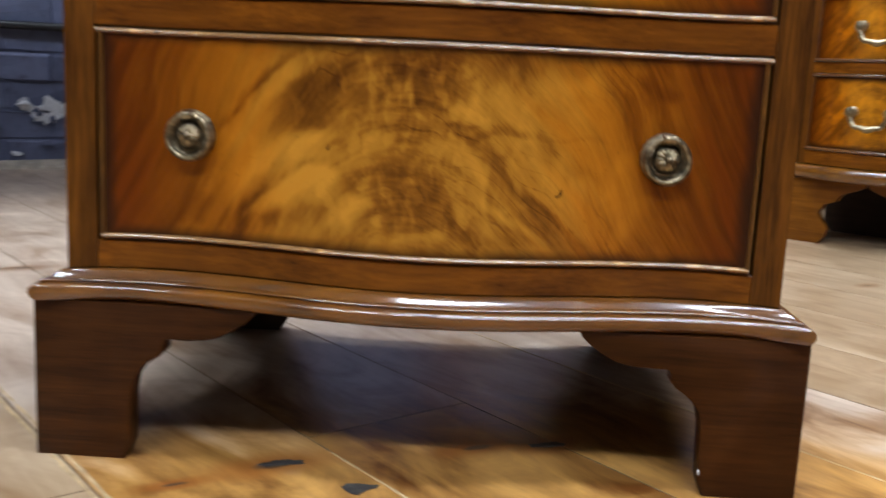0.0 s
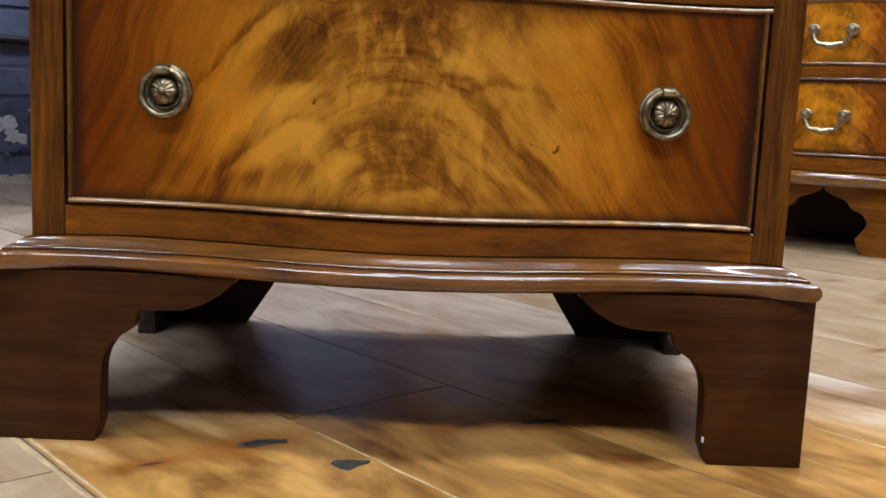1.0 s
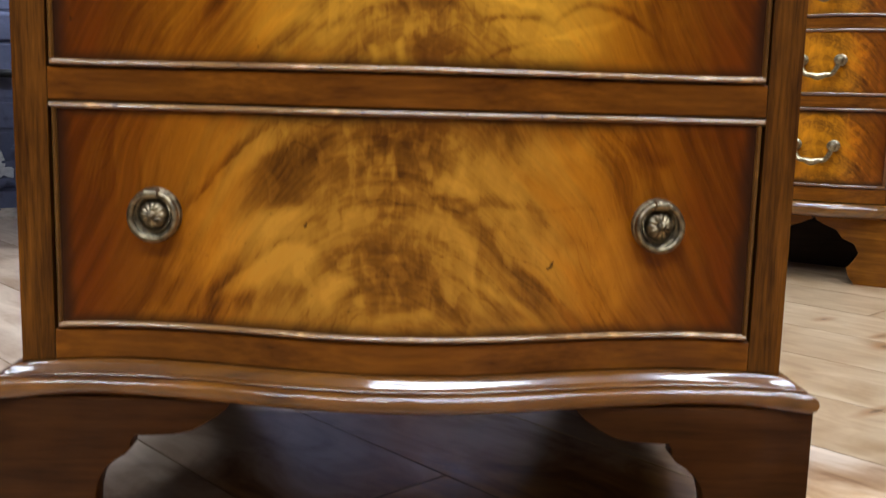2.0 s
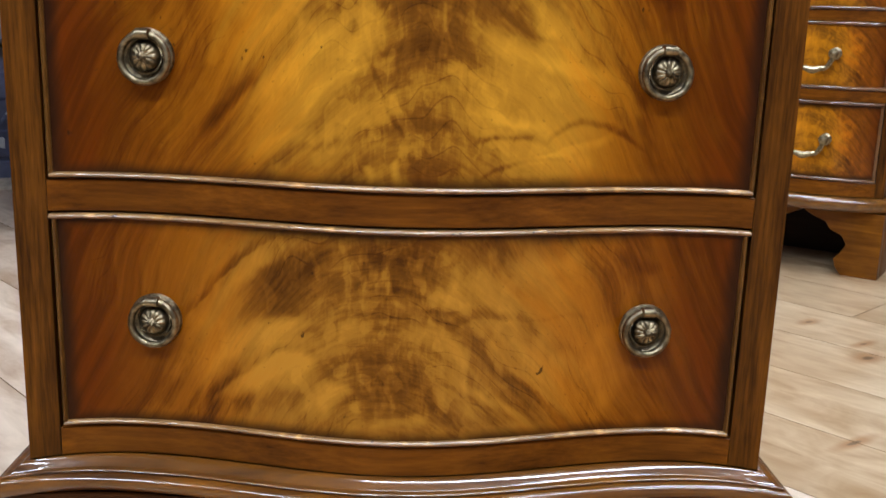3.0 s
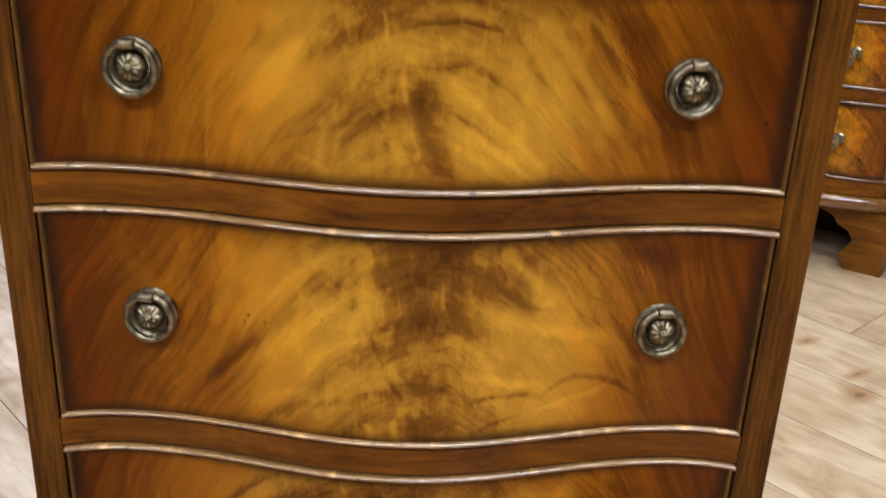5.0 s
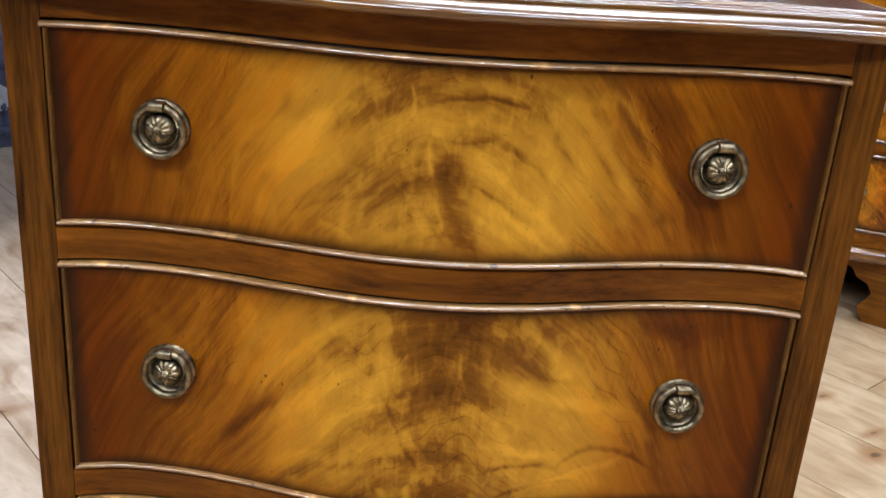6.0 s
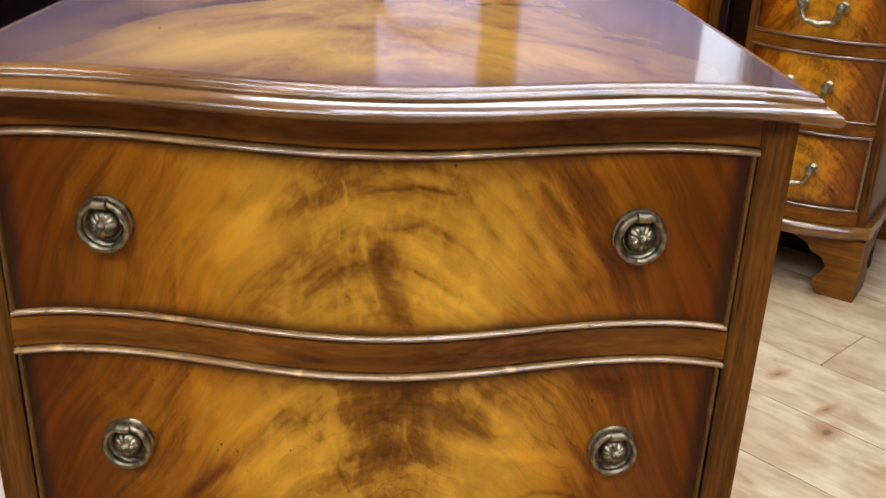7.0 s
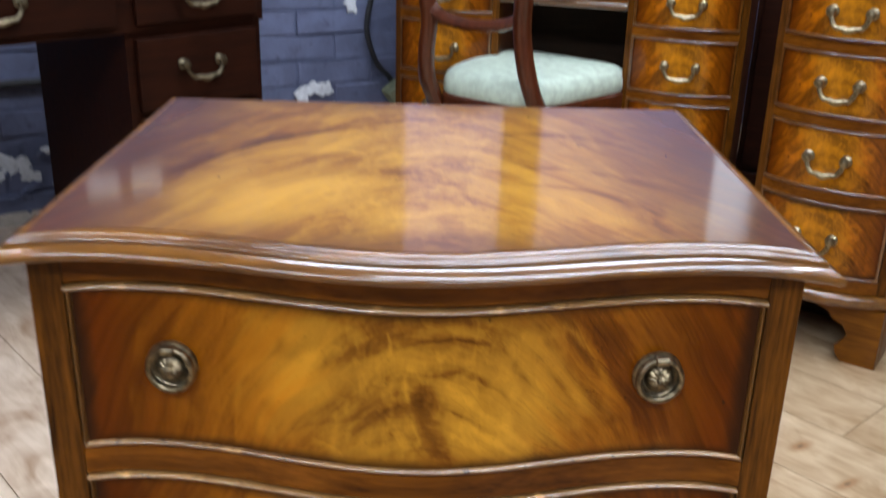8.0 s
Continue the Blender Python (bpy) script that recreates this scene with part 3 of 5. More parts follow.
CHAIR_WOOD = straight_wood("red_mahogany", "z", (0.04, 0.009, 0.004), (0.115, 0.028, 0.009), rough=0.25, coat=0.6)
BRASS = metal("aged_brass", (0.36, 0.29, 0.18), (0.12, 0.095, 0.06), 0.30)
DULL_BRASS = metal("tarnished_brass", (0.21, 0.17, 0.11), (0.07, 0.055, 0.035), 0.34)
BRIGHT_BRASS = metal("polished_aged_brass", (0.40, 0.33, 0.21), (0.15, 0.115, 0.065), 0.28)
# base colour lightened for the bright light on the floor behind the chest
BOARD = plank_wood("worn_pine_board", (0.32, 0.19, 0.105), (0.76, 0.61, 0.47), 0.24, front_light=1.0)
PALE = plank_wood("pale_worn_pine_board", (0.27, 0.15, 0.062), (0.60, 0.445, 0.285), 0.24)
KNOT = simple("dark_pine_knot", (0.045, 0.040, 0.036), 0.45, 0.5, 120.0)
BLUE = paint("blue_masonry_paint", (0.100, 0.112, 0.185), (0.03, 0.035, 0.06), (0.7, 0.7, 0.72), chips=0.66)
BLUE_JOINT = paint("blue_painted_mortar", (0.085, 0.098, 0.165), (0.02, 0.025, 0.04), (0.6, 0.6, 0.6))
PLASTER = paint("bare_white_plaster", (0.55, 0.56, 0.60), (0.2, 0.2, 0.22), (0.7, 0.7, 0.7), scale=3.0)
WHITE = paint("dull_white_ceiling_paint", (0.40, 0.39, 0.38), (0.3, 0.3, 0.28), (0.6, 0.6, 0.6), bump=0.1)
# for unseen wall panels, tinted to veil the top with their reflection
LILAC = paint("pale_lilac_reflector", (0.47, 0.45, 0.70), (0.4, 0.4, 0.5), (0.6, 0.6, 0.6), bump=0.3)
GREY = paint("dull_wall_paint", (0.17, 0.15, 0.135), (0.10, 0.09, 0.08), (0.6, 0.6, 0.6), bump=0.1)
PAPER = simple("white_paper", (0.82, 0.82, 0.80), 0.7, 0.04)
CEMENT = simple("cement_fillet", (0.42, 0.36, 0.30), 0.85)
BLACK = simple("black_rubber", (0.015, 0.015, 0.018), 0.5)
FABRIC = simple("pale_green_damask", (0.53, 0.61, 0.50), 0.8, 0.14, 45.0, 0.3)
SOIL = simple("dark_floor_gap", (0.20, 0.13, 0.07), 0.9)
FILLER = simple("pale_seam_filler", (0.52, 0.37, 0.20), 0.7)
TUBE = glow("fluorescent_diffuser", (0.86, 0.95, 1.0), 9.0)


# ---------------- mesh helpers ----------------
def part(name, bm, mat, parent=None, label="", at=None, smooth_=False, m=None):
    me = bpy.data.meshes.new(name)
    bmesh.ops.recalc_face_normals(bm, faces=bm.faces)
    bm.to_mesh(me)
    bm.free()
    me.materials.append(mat)
    if smooth_:
        me.polygons.foreach_set("use_smooth", [True] * len(me.polygons))
        me.set_sharp_from_angle(angle=radians(38))
    ob = new(name, me)
    if m is not None:
        ob.matrix_basis = m
    elif at is not None:
        ob.location = at
    if parent is not None:
        ob.parent = parent
    if label:
        ob["label"] = label
    return ob


def thing(name, m, label, category, group="", kind=""):
    ob = new(name)
    ob.empty_display_size = 0.05
    ob.matrix_basis = m
    return tagged(ob, label, category, group, kind)


def box(bm, x0, x1, y0, y1, z0, z1, bevel=0.0):
    vs = [bm.verts.new((x, y, z)) for x in (x0, x1) for y in (y0, y1) for z in (z0, z1)]
    fs = [bm.faces.new([vs[i] for i in q]) for q in ((0, 1, 3, 2), (4, 6, 7, 5), (0, 4, 5, 1), (2, 3, 7, 6), (0, 2, 6, 4), (1, 5, 7, 3))]
    if bevel:
        es = {e for f in fs for e in f.edges}
        bmesh.ops.bevel(bm, geom=list(es), offset=bevel, segments=2, affect="EDGES", profile=0.5)
    return bm


def boxed(x0, x1, y0, y1, z0, z1, bevel=0.0):
    return box(bmesh.new(), x0, x1, y0, y1, z0, z1, bevel)


def grid_sheet(bm, rows, closed=False, caps=False):
    """Skin rows of points; closed joins each row's ends, caps fills the first and last row."""
    vr = [[bm.verts.new(p) for p in row] for row in rows]
    n = len(vr[0])
    for a, b in zip(vr, vr[1:]):
        for i in range(n if closed else n - 1):
            j = (i + 1) % n
            bm.faces.new((a[i], a[j], b[j], b[i]))
    if caps:
        bm.faces.new(vr[0])
        bm.faces.new(list(reversed(vr[-1])))
    return bm


def lathe(profile, n=32, axis="y", petals=0, depth=0.0):
    """Turn (radius, height) round an axis; petals flute it."""
    bm = bmesh.new()
    rows = []
    for r, h in profile:
        row = []
        for i in range(n):
            a = 2 * math.pi * i / n
            hh = h
            if petals and r > 0.0008:
                hh = h + depth * (abs(math.cos(a * petals / 2)) - 0.6) * min(1, r / 0.004)
            x, z = r * math.cos(a), r * math.sin(a)
            row.append((x, -hh, z) if axis == "y" else (x, z, hh))
        rows.append(row)
    return grid_sheet(bm, rows, closed=True, caps=True)


def tube(points, radii, n=10, caps=True):
    """A tube through points with a radius for each; sections square to the way."""
    bm = bmesh.new()
    pts = [Vector(p) for p in points]
    rows = []
    side = None
    for i, p in enumerate(pts):
        d = (pts[min(i + 1, len(pts) - 1)] - pts[max(i - 1, 0)]).normalized()
        if side is None:
            side = d.orthogonal().normalized()
        side = (side - d * side.dot(d)).normalized()
        other = d.cross(side)
        ra = radii[i] if isinstance(radii, list) else radii
        ra, rb = ra if isinstance(ra, tuple) else (ra, ra)
        rows.append([p + side * (ra * math.cos(2 * math.pi * k / n)) + other * (rb * math.sin(2 * math.pi * k / n)) for k in range(n)])
    return grid_sheet(bm, rows, closed=True, caps=caps)


def spline(points, n=8):
    """Catmull-Rom points through points."""
    pts = [Vector(p) for p in points]
    out = []
    for i in range(len(pts) - 1):
        a, b, c, d = pts[max(i - 1, 0)], pts[i], pts[i + 1], pts[min(i + 2, len(pts) - 1)]
        for k in range(n):
            t = k / n
            out.append(0.5 * (2 * b + (c - a) * t + (2 * a - 5 * b + 4 * c - d) * t * t + (3 * b - a - 3 * c + d) * t ** 3))
    return out + [pts[-1]]


def plate(outline, y0, y1, bevel=0.0):
    """An outline in x, z made solid between y0 and y1."""
    bm = bmesh.new()
    f = bm.faces.new([bm.verts.new((x, y0, z)) for x, z in outline])
    ext = bmesh.ops.extrude_face_region(bm, geom=[f])
    bmesh.ops.translate(bm, vec=(0, y1 - y0, 0), verts=[g for g in ext["geom"] if isinstance(g, bmesh.types.BMVert)])
    if bevel:
        es = [e for e in bm.edges if e.is_valid and len(e.link_faces) == 2 and e.calc_face_angle(0) > 0.9 and abs(e.verts[0].co.y - e.verts[1].co.y) < 1e-6]
        bmesh.ops.bevel(bm, geom=es, offset=bevel, segments=2, affect="EDGES", profile=0.5)
    return bm


def merge(bm, other):
    me = bpy.data.meshes.new("tmp")
    other.to_mesh(me)
    other.free()
    bm.from_mesh(me)
    bpy.data.meshes.remove(me)
    return bm


# ---------------- serpentine chest ----------------
HX, BACK = 0.26, 0.397


def serp(x):
    """The wavy line of the front, in plan."""
    x = abs(x)
    if x < 0.2:
        return 0.006 - 0.016 * (1 + math.cos(math.pi * x / 0.2))
    return 0.006 - 3.9 * (x - 0.2) ** 2


FACE = 0.0035


def xs(a, b, n=56):
    return [a + (b - a) * i / n for i in range(n + 1)]


def curved_bar(x0, x1, z0, z1, proud, depth, n=56):
    """A bar that follows the serpentine line; its outer edges are eased."""
    e = min(0.0008, (z1 - z0) / 4)
    rows = []
    for x in xs(x0, x1, n):
        f = serp(x) + proud
        rows.append([(x, f + e, z0), (x, f, z0 + e), (x, f, z1 - e), (x, f + e, z1), (x, f + depth, z1), (x, f + depth, z0)])
    return grid_sheet(bmesh.new(), rows, closed=True, caps=True)


def half_round(x0, x1, zc, w, n=56):
    rows = []
    for i, x in enumerate(xs(x0, x1, n)):
        f = serp(x)
        sec = [(x, f + 0.006, zc - w)]
        for k in range(7):
            a = -math.pi / 2 + math.pi * k / 6
            sec.append((x, f + 0.0028 - 0.0028 * math.cos(a), zc + w * math.sin(a)))
        sec.append((x, f + 0.006, zc + w))
        rows.append(sec)
    return grid_sheet(bmesh.new(), rows, closed=True, caps=True)


def upright_bead(xc, w, z0, z1):
    rows = []
    for z in (z0, z1):
        sec = [(xc - w, serp(xc) + 0.006, z)]
        for k in range(7):
            a = -math.pi / 2 + math.pi * k / 6
            sec.append((xc + w * math.sin(a), serp(xc) + 0.0028 - 0.0028 * math.cos(a), z))
        sec.append((xc + w, serp(xc) + 0.006, z))
        rows.append(sec)
    return grid_sheet(bmesh.new(), rows, closed=True, caps=True)


def around(o):
    """The chest's outline in plan, o outside its body: left side, wavy front, right side."""
    pts = [(-HX - o, BACK), (-HX - o, BACK * 0.5)]
    for x in xs(-HX, HX, 60):
        pts.append((x * (HX + o) / HX, serp(x) + FACE - o))
    return pts + [(HX + o, BACK * 0.5), (HX + o, BACK)]


def moulding(profile):
    """Run a profile of (outset, height) round the sides and the front."""
    loops = [[(x, y, z) for x, y in around(o)] for o, z in profile]
    rows = [[lp[i] for lp in loops] for i in range(len(loops[0]))]
    return grid_sheet(bmesh.new(), rows, closed=True, caps=True)


def ring_pull(parent, x, z):
    """A round stamped plate with a flower boss, a bracket and a hanging ring."""
    slope = (serp(x + 0.004) - serp(x - 0.004)) / 0.008
    m = Matrix.Translation((x, serp(x) + FACE, z - 0.0022)) @ Matrix.Rotation(math.atan(slope), 4, "Z") @ Matrix.Diagonal((1.05, 1.35, 1.05, 1))
    base = part("handle", lathe([(0.0001, 0.0), (0.0172, 0.0), (0.0175, 0.001), (0.0168, 0.0022), (0.0152, 0.0027), (0.0140, 0.0018), (0.0118, 0.0016), (0.0108, 0.0028), (0.0098, 0.0030), (0.0090, 0.0022), (0.0001, 0.0022)], 40), BRASS, parent, "aged brass ring pull", m=m, smooth_=True)
    part("boss", lathe([(0.0094, 0.0016), (0.0093, 0.0036), (0.0090, 0.0046), (0.0084, 0.0056), (0.0068, 0.0068), (0.0048, 0.0076), (0.0030, 0.0078), (0.0024, 0.0089), (0.0013, 0.0095), (0.0002, 0.0097)], 48, petals=12, depth=0.0007), BRASS, base, smooth_=True)
    pts = []
    for k in range(41):
        a = 2 * math.pi * k / 40
        pts.append((0.0148 * math.sin(a), -0.0048 - 0.0010 * (1 - math.cos(a)) / 2, -0.0010 + 0.0148 * math.cos(a)))
    part("ring", tube(pts, 0.0022, 12, caps=False), BRASS, base, smooth_=True)
    br = tube([(-0.0044, -0.0056, 0.0136), (-0.0041, -0.0056, 0.0136), (0.0041, -0.0056, 0.0136), (0.0044, -0.0056, 0.0136)], [0.0026, 0.0034, 0.0034, 0.0026], 14)
    merge(br, boxed(-0.0036, 0.0036, -0.0060, 0.0, 0.0112, 0.0150, 0.0006))
    part("bracket", br, BRASS, base, smooth_=True)
    # the beaded rim round the flower
    rim = lathe([(0.0098, 0.0018), (0.0099, 0.0036), (0.0105, 0.0041), (0.0112, 0.0039), (0.0117, 0.0030), (0.0118, 0.0016)], 72, petals=36, depth=0.0004)
    part("beaded_rim", rim, BRASS, base, smooth_=True)
    return base


def mirror_x(bm):
    bmesh.ops.scale(bm, vec=(-1, 1, 1), verts=bm.verts)
    return bm


FOOT_LINE = [(0.283, 0.0), (0.283, 0.1205), (0.118, 0.1205), (0.120, 0.1155), (0.126, 0.110), (0.134, 0.1045), (0.144, 0.0990), (0.156, 0.0958), (0.172, 0.0950), (0.1835, 0.0948), (0.1862, 0.0905),
             (0.1858, 0.0860), (0.1895, 0.0815), (0.1965, 0.0770), (0.2030, 0.0715), (0.2080, 0.0635), (0.2105, 0.053), (0.2110, 0.040), (0.2118, 0.012), (0.2160, 0.0)]


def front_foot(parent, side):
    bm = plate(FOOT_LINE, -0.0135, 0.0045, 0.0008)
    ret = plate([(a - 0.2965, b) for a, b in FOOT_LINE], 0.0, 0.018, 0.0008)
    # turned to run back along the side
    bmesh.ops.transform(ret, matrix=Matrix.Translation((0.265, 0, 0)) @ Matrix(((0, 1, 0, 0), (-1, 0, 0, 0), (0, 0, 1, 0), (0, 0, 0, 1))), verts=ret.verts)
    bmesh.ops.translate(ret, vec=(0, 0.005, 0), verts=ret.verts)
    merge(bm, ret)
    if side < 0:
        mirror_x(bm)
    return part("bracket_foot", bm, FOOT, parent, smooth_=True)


def rear_foot(parent, side):
    bm = plate([(0.281, 0.0), (0.281, 0.1205), (0.105, 0.1205), (0.182, 0.0)], 0.372, 0.390, 0.0008)
    ret = plate([(-0.390, 0.0), (-0.390, 0.1205), (-0.245, 0.1205), (-0.262, 0.104), (-0.30, 0.095), (-0.312, 0.082), (-0.324, 0.06), (-0.326, 0.0)], 0.0, 0.018, 0.0008)
    bmesh.ops.transform(ret, matrix=Matrix.Translation((0.2625, 0, 0)) @ Matrix(((0, 1, 0, 0), (-1, 0, 0, 0), (0, 0, 1, 0), (0, 0, 0, 1))), verts=ret.verts)
    bmesh.ops.translate(ret, vec=(0, -0.0185, 0), verts=ret.verts)
    merge(bm, ret)
    if side < 0:
        mirror_x(bm)
    return part("bracket_foot", bm, DARKWOOD, parent, smooth_=True)


def serpentine_chest():
    c = thing("serpentine_chest", pose(0, 0, 0), "small flame mahogany serpentine chest of three drawers on bracket feet", "chest")
    for s in (-1, 1):
        a, b = sorted((s * (HX - 0.0005), s * (HX - 0.018)))
        part("side_panel", boxed(a, b, 0.03, BACK - 0.002, 0.1426, 0.6732, 0.001), SIDE, c)
        lo, hi = sorted((s * 0.2407, s * HX))
        part("stile", curved_bar(lo, hi, 0.1426, 0.6732, FACE, 0.028, 6), STILE, c, smooth_=True)
        front_foot(c, s)
        rear_foot(c, s)
    part("back_panel", boxed(-HX + 0.02, HX - 0.02, BACK - 0.012, BACK - 0.003, 0.147, 0.672), DARKWOOD, c)
    part("bottom_board", boxed(-HX + 0.002, HX - 0.002, 0.012, BACK - 0.014, 0.1215, 0.1445), DARKWOOD, c)
    for z0, z1 in ((0.6526, 0.6732), (DH[1][1] + 0.0014, DH[0][0] - 0.0014), (DH[2][1] + 0.0014, DH[1][0] - 0.0014), (0.1426, DH[2][0] - 0.0016)):
        part("rail", curved_bar(-0.2402, 0.2402, z0, z1, FACE, 0.03), RAIL, c, smooth_=True)
    part("wood_chip", boxed(0.2108, 0.2125, -0.0143, -0.0128, 0.0165, 0.0205, 0.0004), PLASTER, c, "pale chip knocked out of the foot")
    for (z0, z1), veneer, hw in zip(DH, VENEER, (0.2400, 0.2393, 0.2387)):
        zc = (z0 + z1) / 2
        bm = curved_bar(-hw + 0.0015, hw - 0.0015, z0 + 0.001, z1 - 0.001, FACE, 0.02)
        bmesh.ops.translate(bm, vec=(0, 0, -zc), verts=bm.verts)
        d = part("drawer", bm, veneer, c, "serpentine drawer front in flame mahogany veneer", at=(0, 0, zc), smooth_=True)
        # the upper bead runs over the uprights, the lower one between them
        for z, end in ((z0 + 0.0019, hw - 0.0016), (z1 - 0.0019, hw + 0.0005)):
            part("cockbead", half_round(-end, end, z - zc, 0.0019), BEAD, d, "worn golden beading", smooth_=True)
        for s in (-1, 1):
            part("cockbead", upright_bead(s * (hw - 0.0021), 0.0015, z0 + 0.0039 - zc, z1 - 0.0038 - zc), BEAD_V, d, "worn golden beading", smooth_=True)
    for s in (-1, 1):
        for z in (0.5930, 0.4268, 0.2470):
            ring_pull(c, s * 0.1712, z)
    part("plinth_moulding", moulding([(0.0003, 0.1424), (0.0022, 0.1424), (0.0030, 0.1422), (0.0052, 0.1408), (0.0075, 0.1389), (0.0096, 0.1367), (0.0104, 0.1362), (0.0124, 0.1363), (0.0140, 0.1362), (0.0149, 0.1357), (0.0152, 0.1350), (0.0144, 0.1343),
                                      (0.0142, 0.1338), (0.0165, 0.1336), (0.0192, 0.1326), (0.0210, 0.1304), (0.0214, 0.1270), (0.0200, 0.1234), (0.0172, 0.1212), (0.0003, 0.1208)]), PLINTH, c, smooth_=True)
    part("top_moulding", moulding([(-0.0030, 0.6735), (0.0130, 0.6735), (0.0165, 0.6738), (0.0186, 0.6750), (0.0195, 0.6768), (0.0192, 0.6786), (0.0180, 0.6802), (0.0160, 0.6816), (0.0135, 0.6828), (0.0112, 0.6840), (0.0098, 0.6842),
                                   (0.0100, 0.6851), (0.0095, 0.6866), (0.0081, 0.6880), (0.0067, 0.6886), (0.0060, 0.6885), (0.0057, 0.6892), (0.0047, 0.6904), (0.0030, 0.6911), (0.0010, 0.6914), (0.0002, 0.6910), (-0.0004, 0.6903), (-0.0030, 0.6903)]), MOULD, c, smooth_=True)
    bm = bmesh.new()
    inner = around(-0.0008)
    lower = [bm.verts.new((x, y - 0.19, 0.6906)) for x, y in inner]
    upper = [bm.verts.new((x, y - 0.19, 0.6914)) for x, y in inner]
    n = len(inner)
    for i in range(n):
        bm.faces.new((lower[i], lower[(i + 1) % n], upper[(i + 1) % n], upper[i]))
    bm.faces.new(upper)
    bm.faces.new(list(reversed(lower)))
    part("top_board", bm, TOP_VENEER, c, "glossy flame veneered top", at=(0, 0.19, 0))
    return c


serpentine_chest()


# ---------------- bow-front furniture ----------------
def swan_handle(parent, m, w=0.066, brass=BRIGHT_BRASS):
    """Two turned roses with a shaped drop bail."""
    bail = spline([(-w / 2, -0.014, -0.002), (-w * 0.44, -0.016, -0.016), (-w * 0.33, -0.017, -0.0265), (-w * 0.17, -0.018, -0.0285), (0, -0.018, -0.0315), (w * 0.17, -0.018, -0.0285), (w * 0.33, -0.017, -0.0265), (w * 0.44, -0.016, -0.016), (w / 2, -0.014, -0.002)], 5)
    n = len(bail)
    h = part("handle", tube(bail, [0.0044 + 0.0024 * math.exp(-((i / (n - 1) - 0.5) / 0.12) ** 2) for i in range(n)], 8), brass, parent, "aged brass drop handle", m=m, smooth_=True)
    for s in (-1, 1):
        rose = lathe([(0.0001, 0.0), (0.0112, 0.0), (0.0108, 0.002), (0.0070, 0.004), (0.0052, 0.008), (0.0074, 0.012), (0.0098, 0.0155), (0.0084, 0.0195), (0.0002, 0.0218)], 16)
        bmesh.ops.translate(rose, vec=(s * w / 2, 0, 0), verts=rose.verts)
        part("rose", rose, brass, h, smooth_=True)
    return h


def bowline(x, w, bow):
    return -bow * (1 - (2 * x / w) ** 2)


def bow_bar(x0, x1, z0, z1, w, bow, proud, depth, n=16, nose=0.0):
    rows = []
    for x in xs(x0, x1, n):
        f = bowline(x, w, bow) - proud
        sec = [(x, f + depth, z0), (x, f, z0)]
        if nose:
            zc, h = (z0 + z1) / 2, (z1 - z0) / 2
            sec = [(x, f + depth, z0)] + [(x, f + nose - nose * math.cos(a), zc + h * math.sin(a)) for a in (-1.57, -0.9, -0.3, 0.3, 0.9, 1.57)]
        else:
            sec.append((x, f, z1))
        sec.append((x, f + depth, z1))
        rows.append(sec)
    return grid_sheet(bmesh.new(), rows, closed=True, caps=True)


def bow_stack(c, cx, w, bow, drawers, z_low, z_high, handle_w, veneer=None, y0=0.0):
    """Drawers with their beads, rails, stiles and handles, on a bowed front centred at cx."""
    veneer = veneer or YEW_V
    at = (cx, y0, 0)
    st = 0.016
    for s in (-1, 1):
        lo, hi = sorted((s * (w / 2 - st), s * w / 2))
        part("stile", bow_bar(lo, hi, z_low, z_high, w, bow, 0.0, 0.02, 3), STILE, c, at=at)
    edges = [z_low] + [z for d in reversed(drawers) for z in d] + [z_high]
    for z0, z1 in zip(edges[::2], edges[1::2]):
        if z1 - z0 > 0.003:
            part("rail", bow_bar(-w / 2 + st, w / 2 - st, z0 + 0.0008, z1 - 0.0008, w, bow, 0.0, 0.02), RAIL, c, at=at, smooth_=True)
    hw = w / 2 - st - 0.001
    for z0, z1 in drawers:
        zc = (z0 + z1) / 2
        d = part("drawer", bow_bar(-hw, hw, z0 - zc + 0.001, z1 - zc - 0.001, w, bow, -0.001, 0.016), veneer, c, at=(cx, y0, zc), smooth_=True)
        for z in (z0 - zc + 0.0032, z1 - zc - 0.0032):
            part("cockbead", bow_bar(-hw, hw, z - 0.003, z + 0.003, w, bow, 0.004, 0.008, nose=0.003), BEAD_DARK, d, smooth_=True)
        for s in (-1, 1):
            lo, hi = sorted((s * hw, s * (hw - 0.005)))
            part("cockbead", bow_bar(lo, hi, z0 - zc + 0.0066, z1 - zc - 0.0066, w, bow, 0.0025, 0.006, 2), BEAD_DARK, d)
        swan_handle(c, pose(cx, y0 + bowline(0, w, bow) + 0.001, zc + 0.004), handle_w)


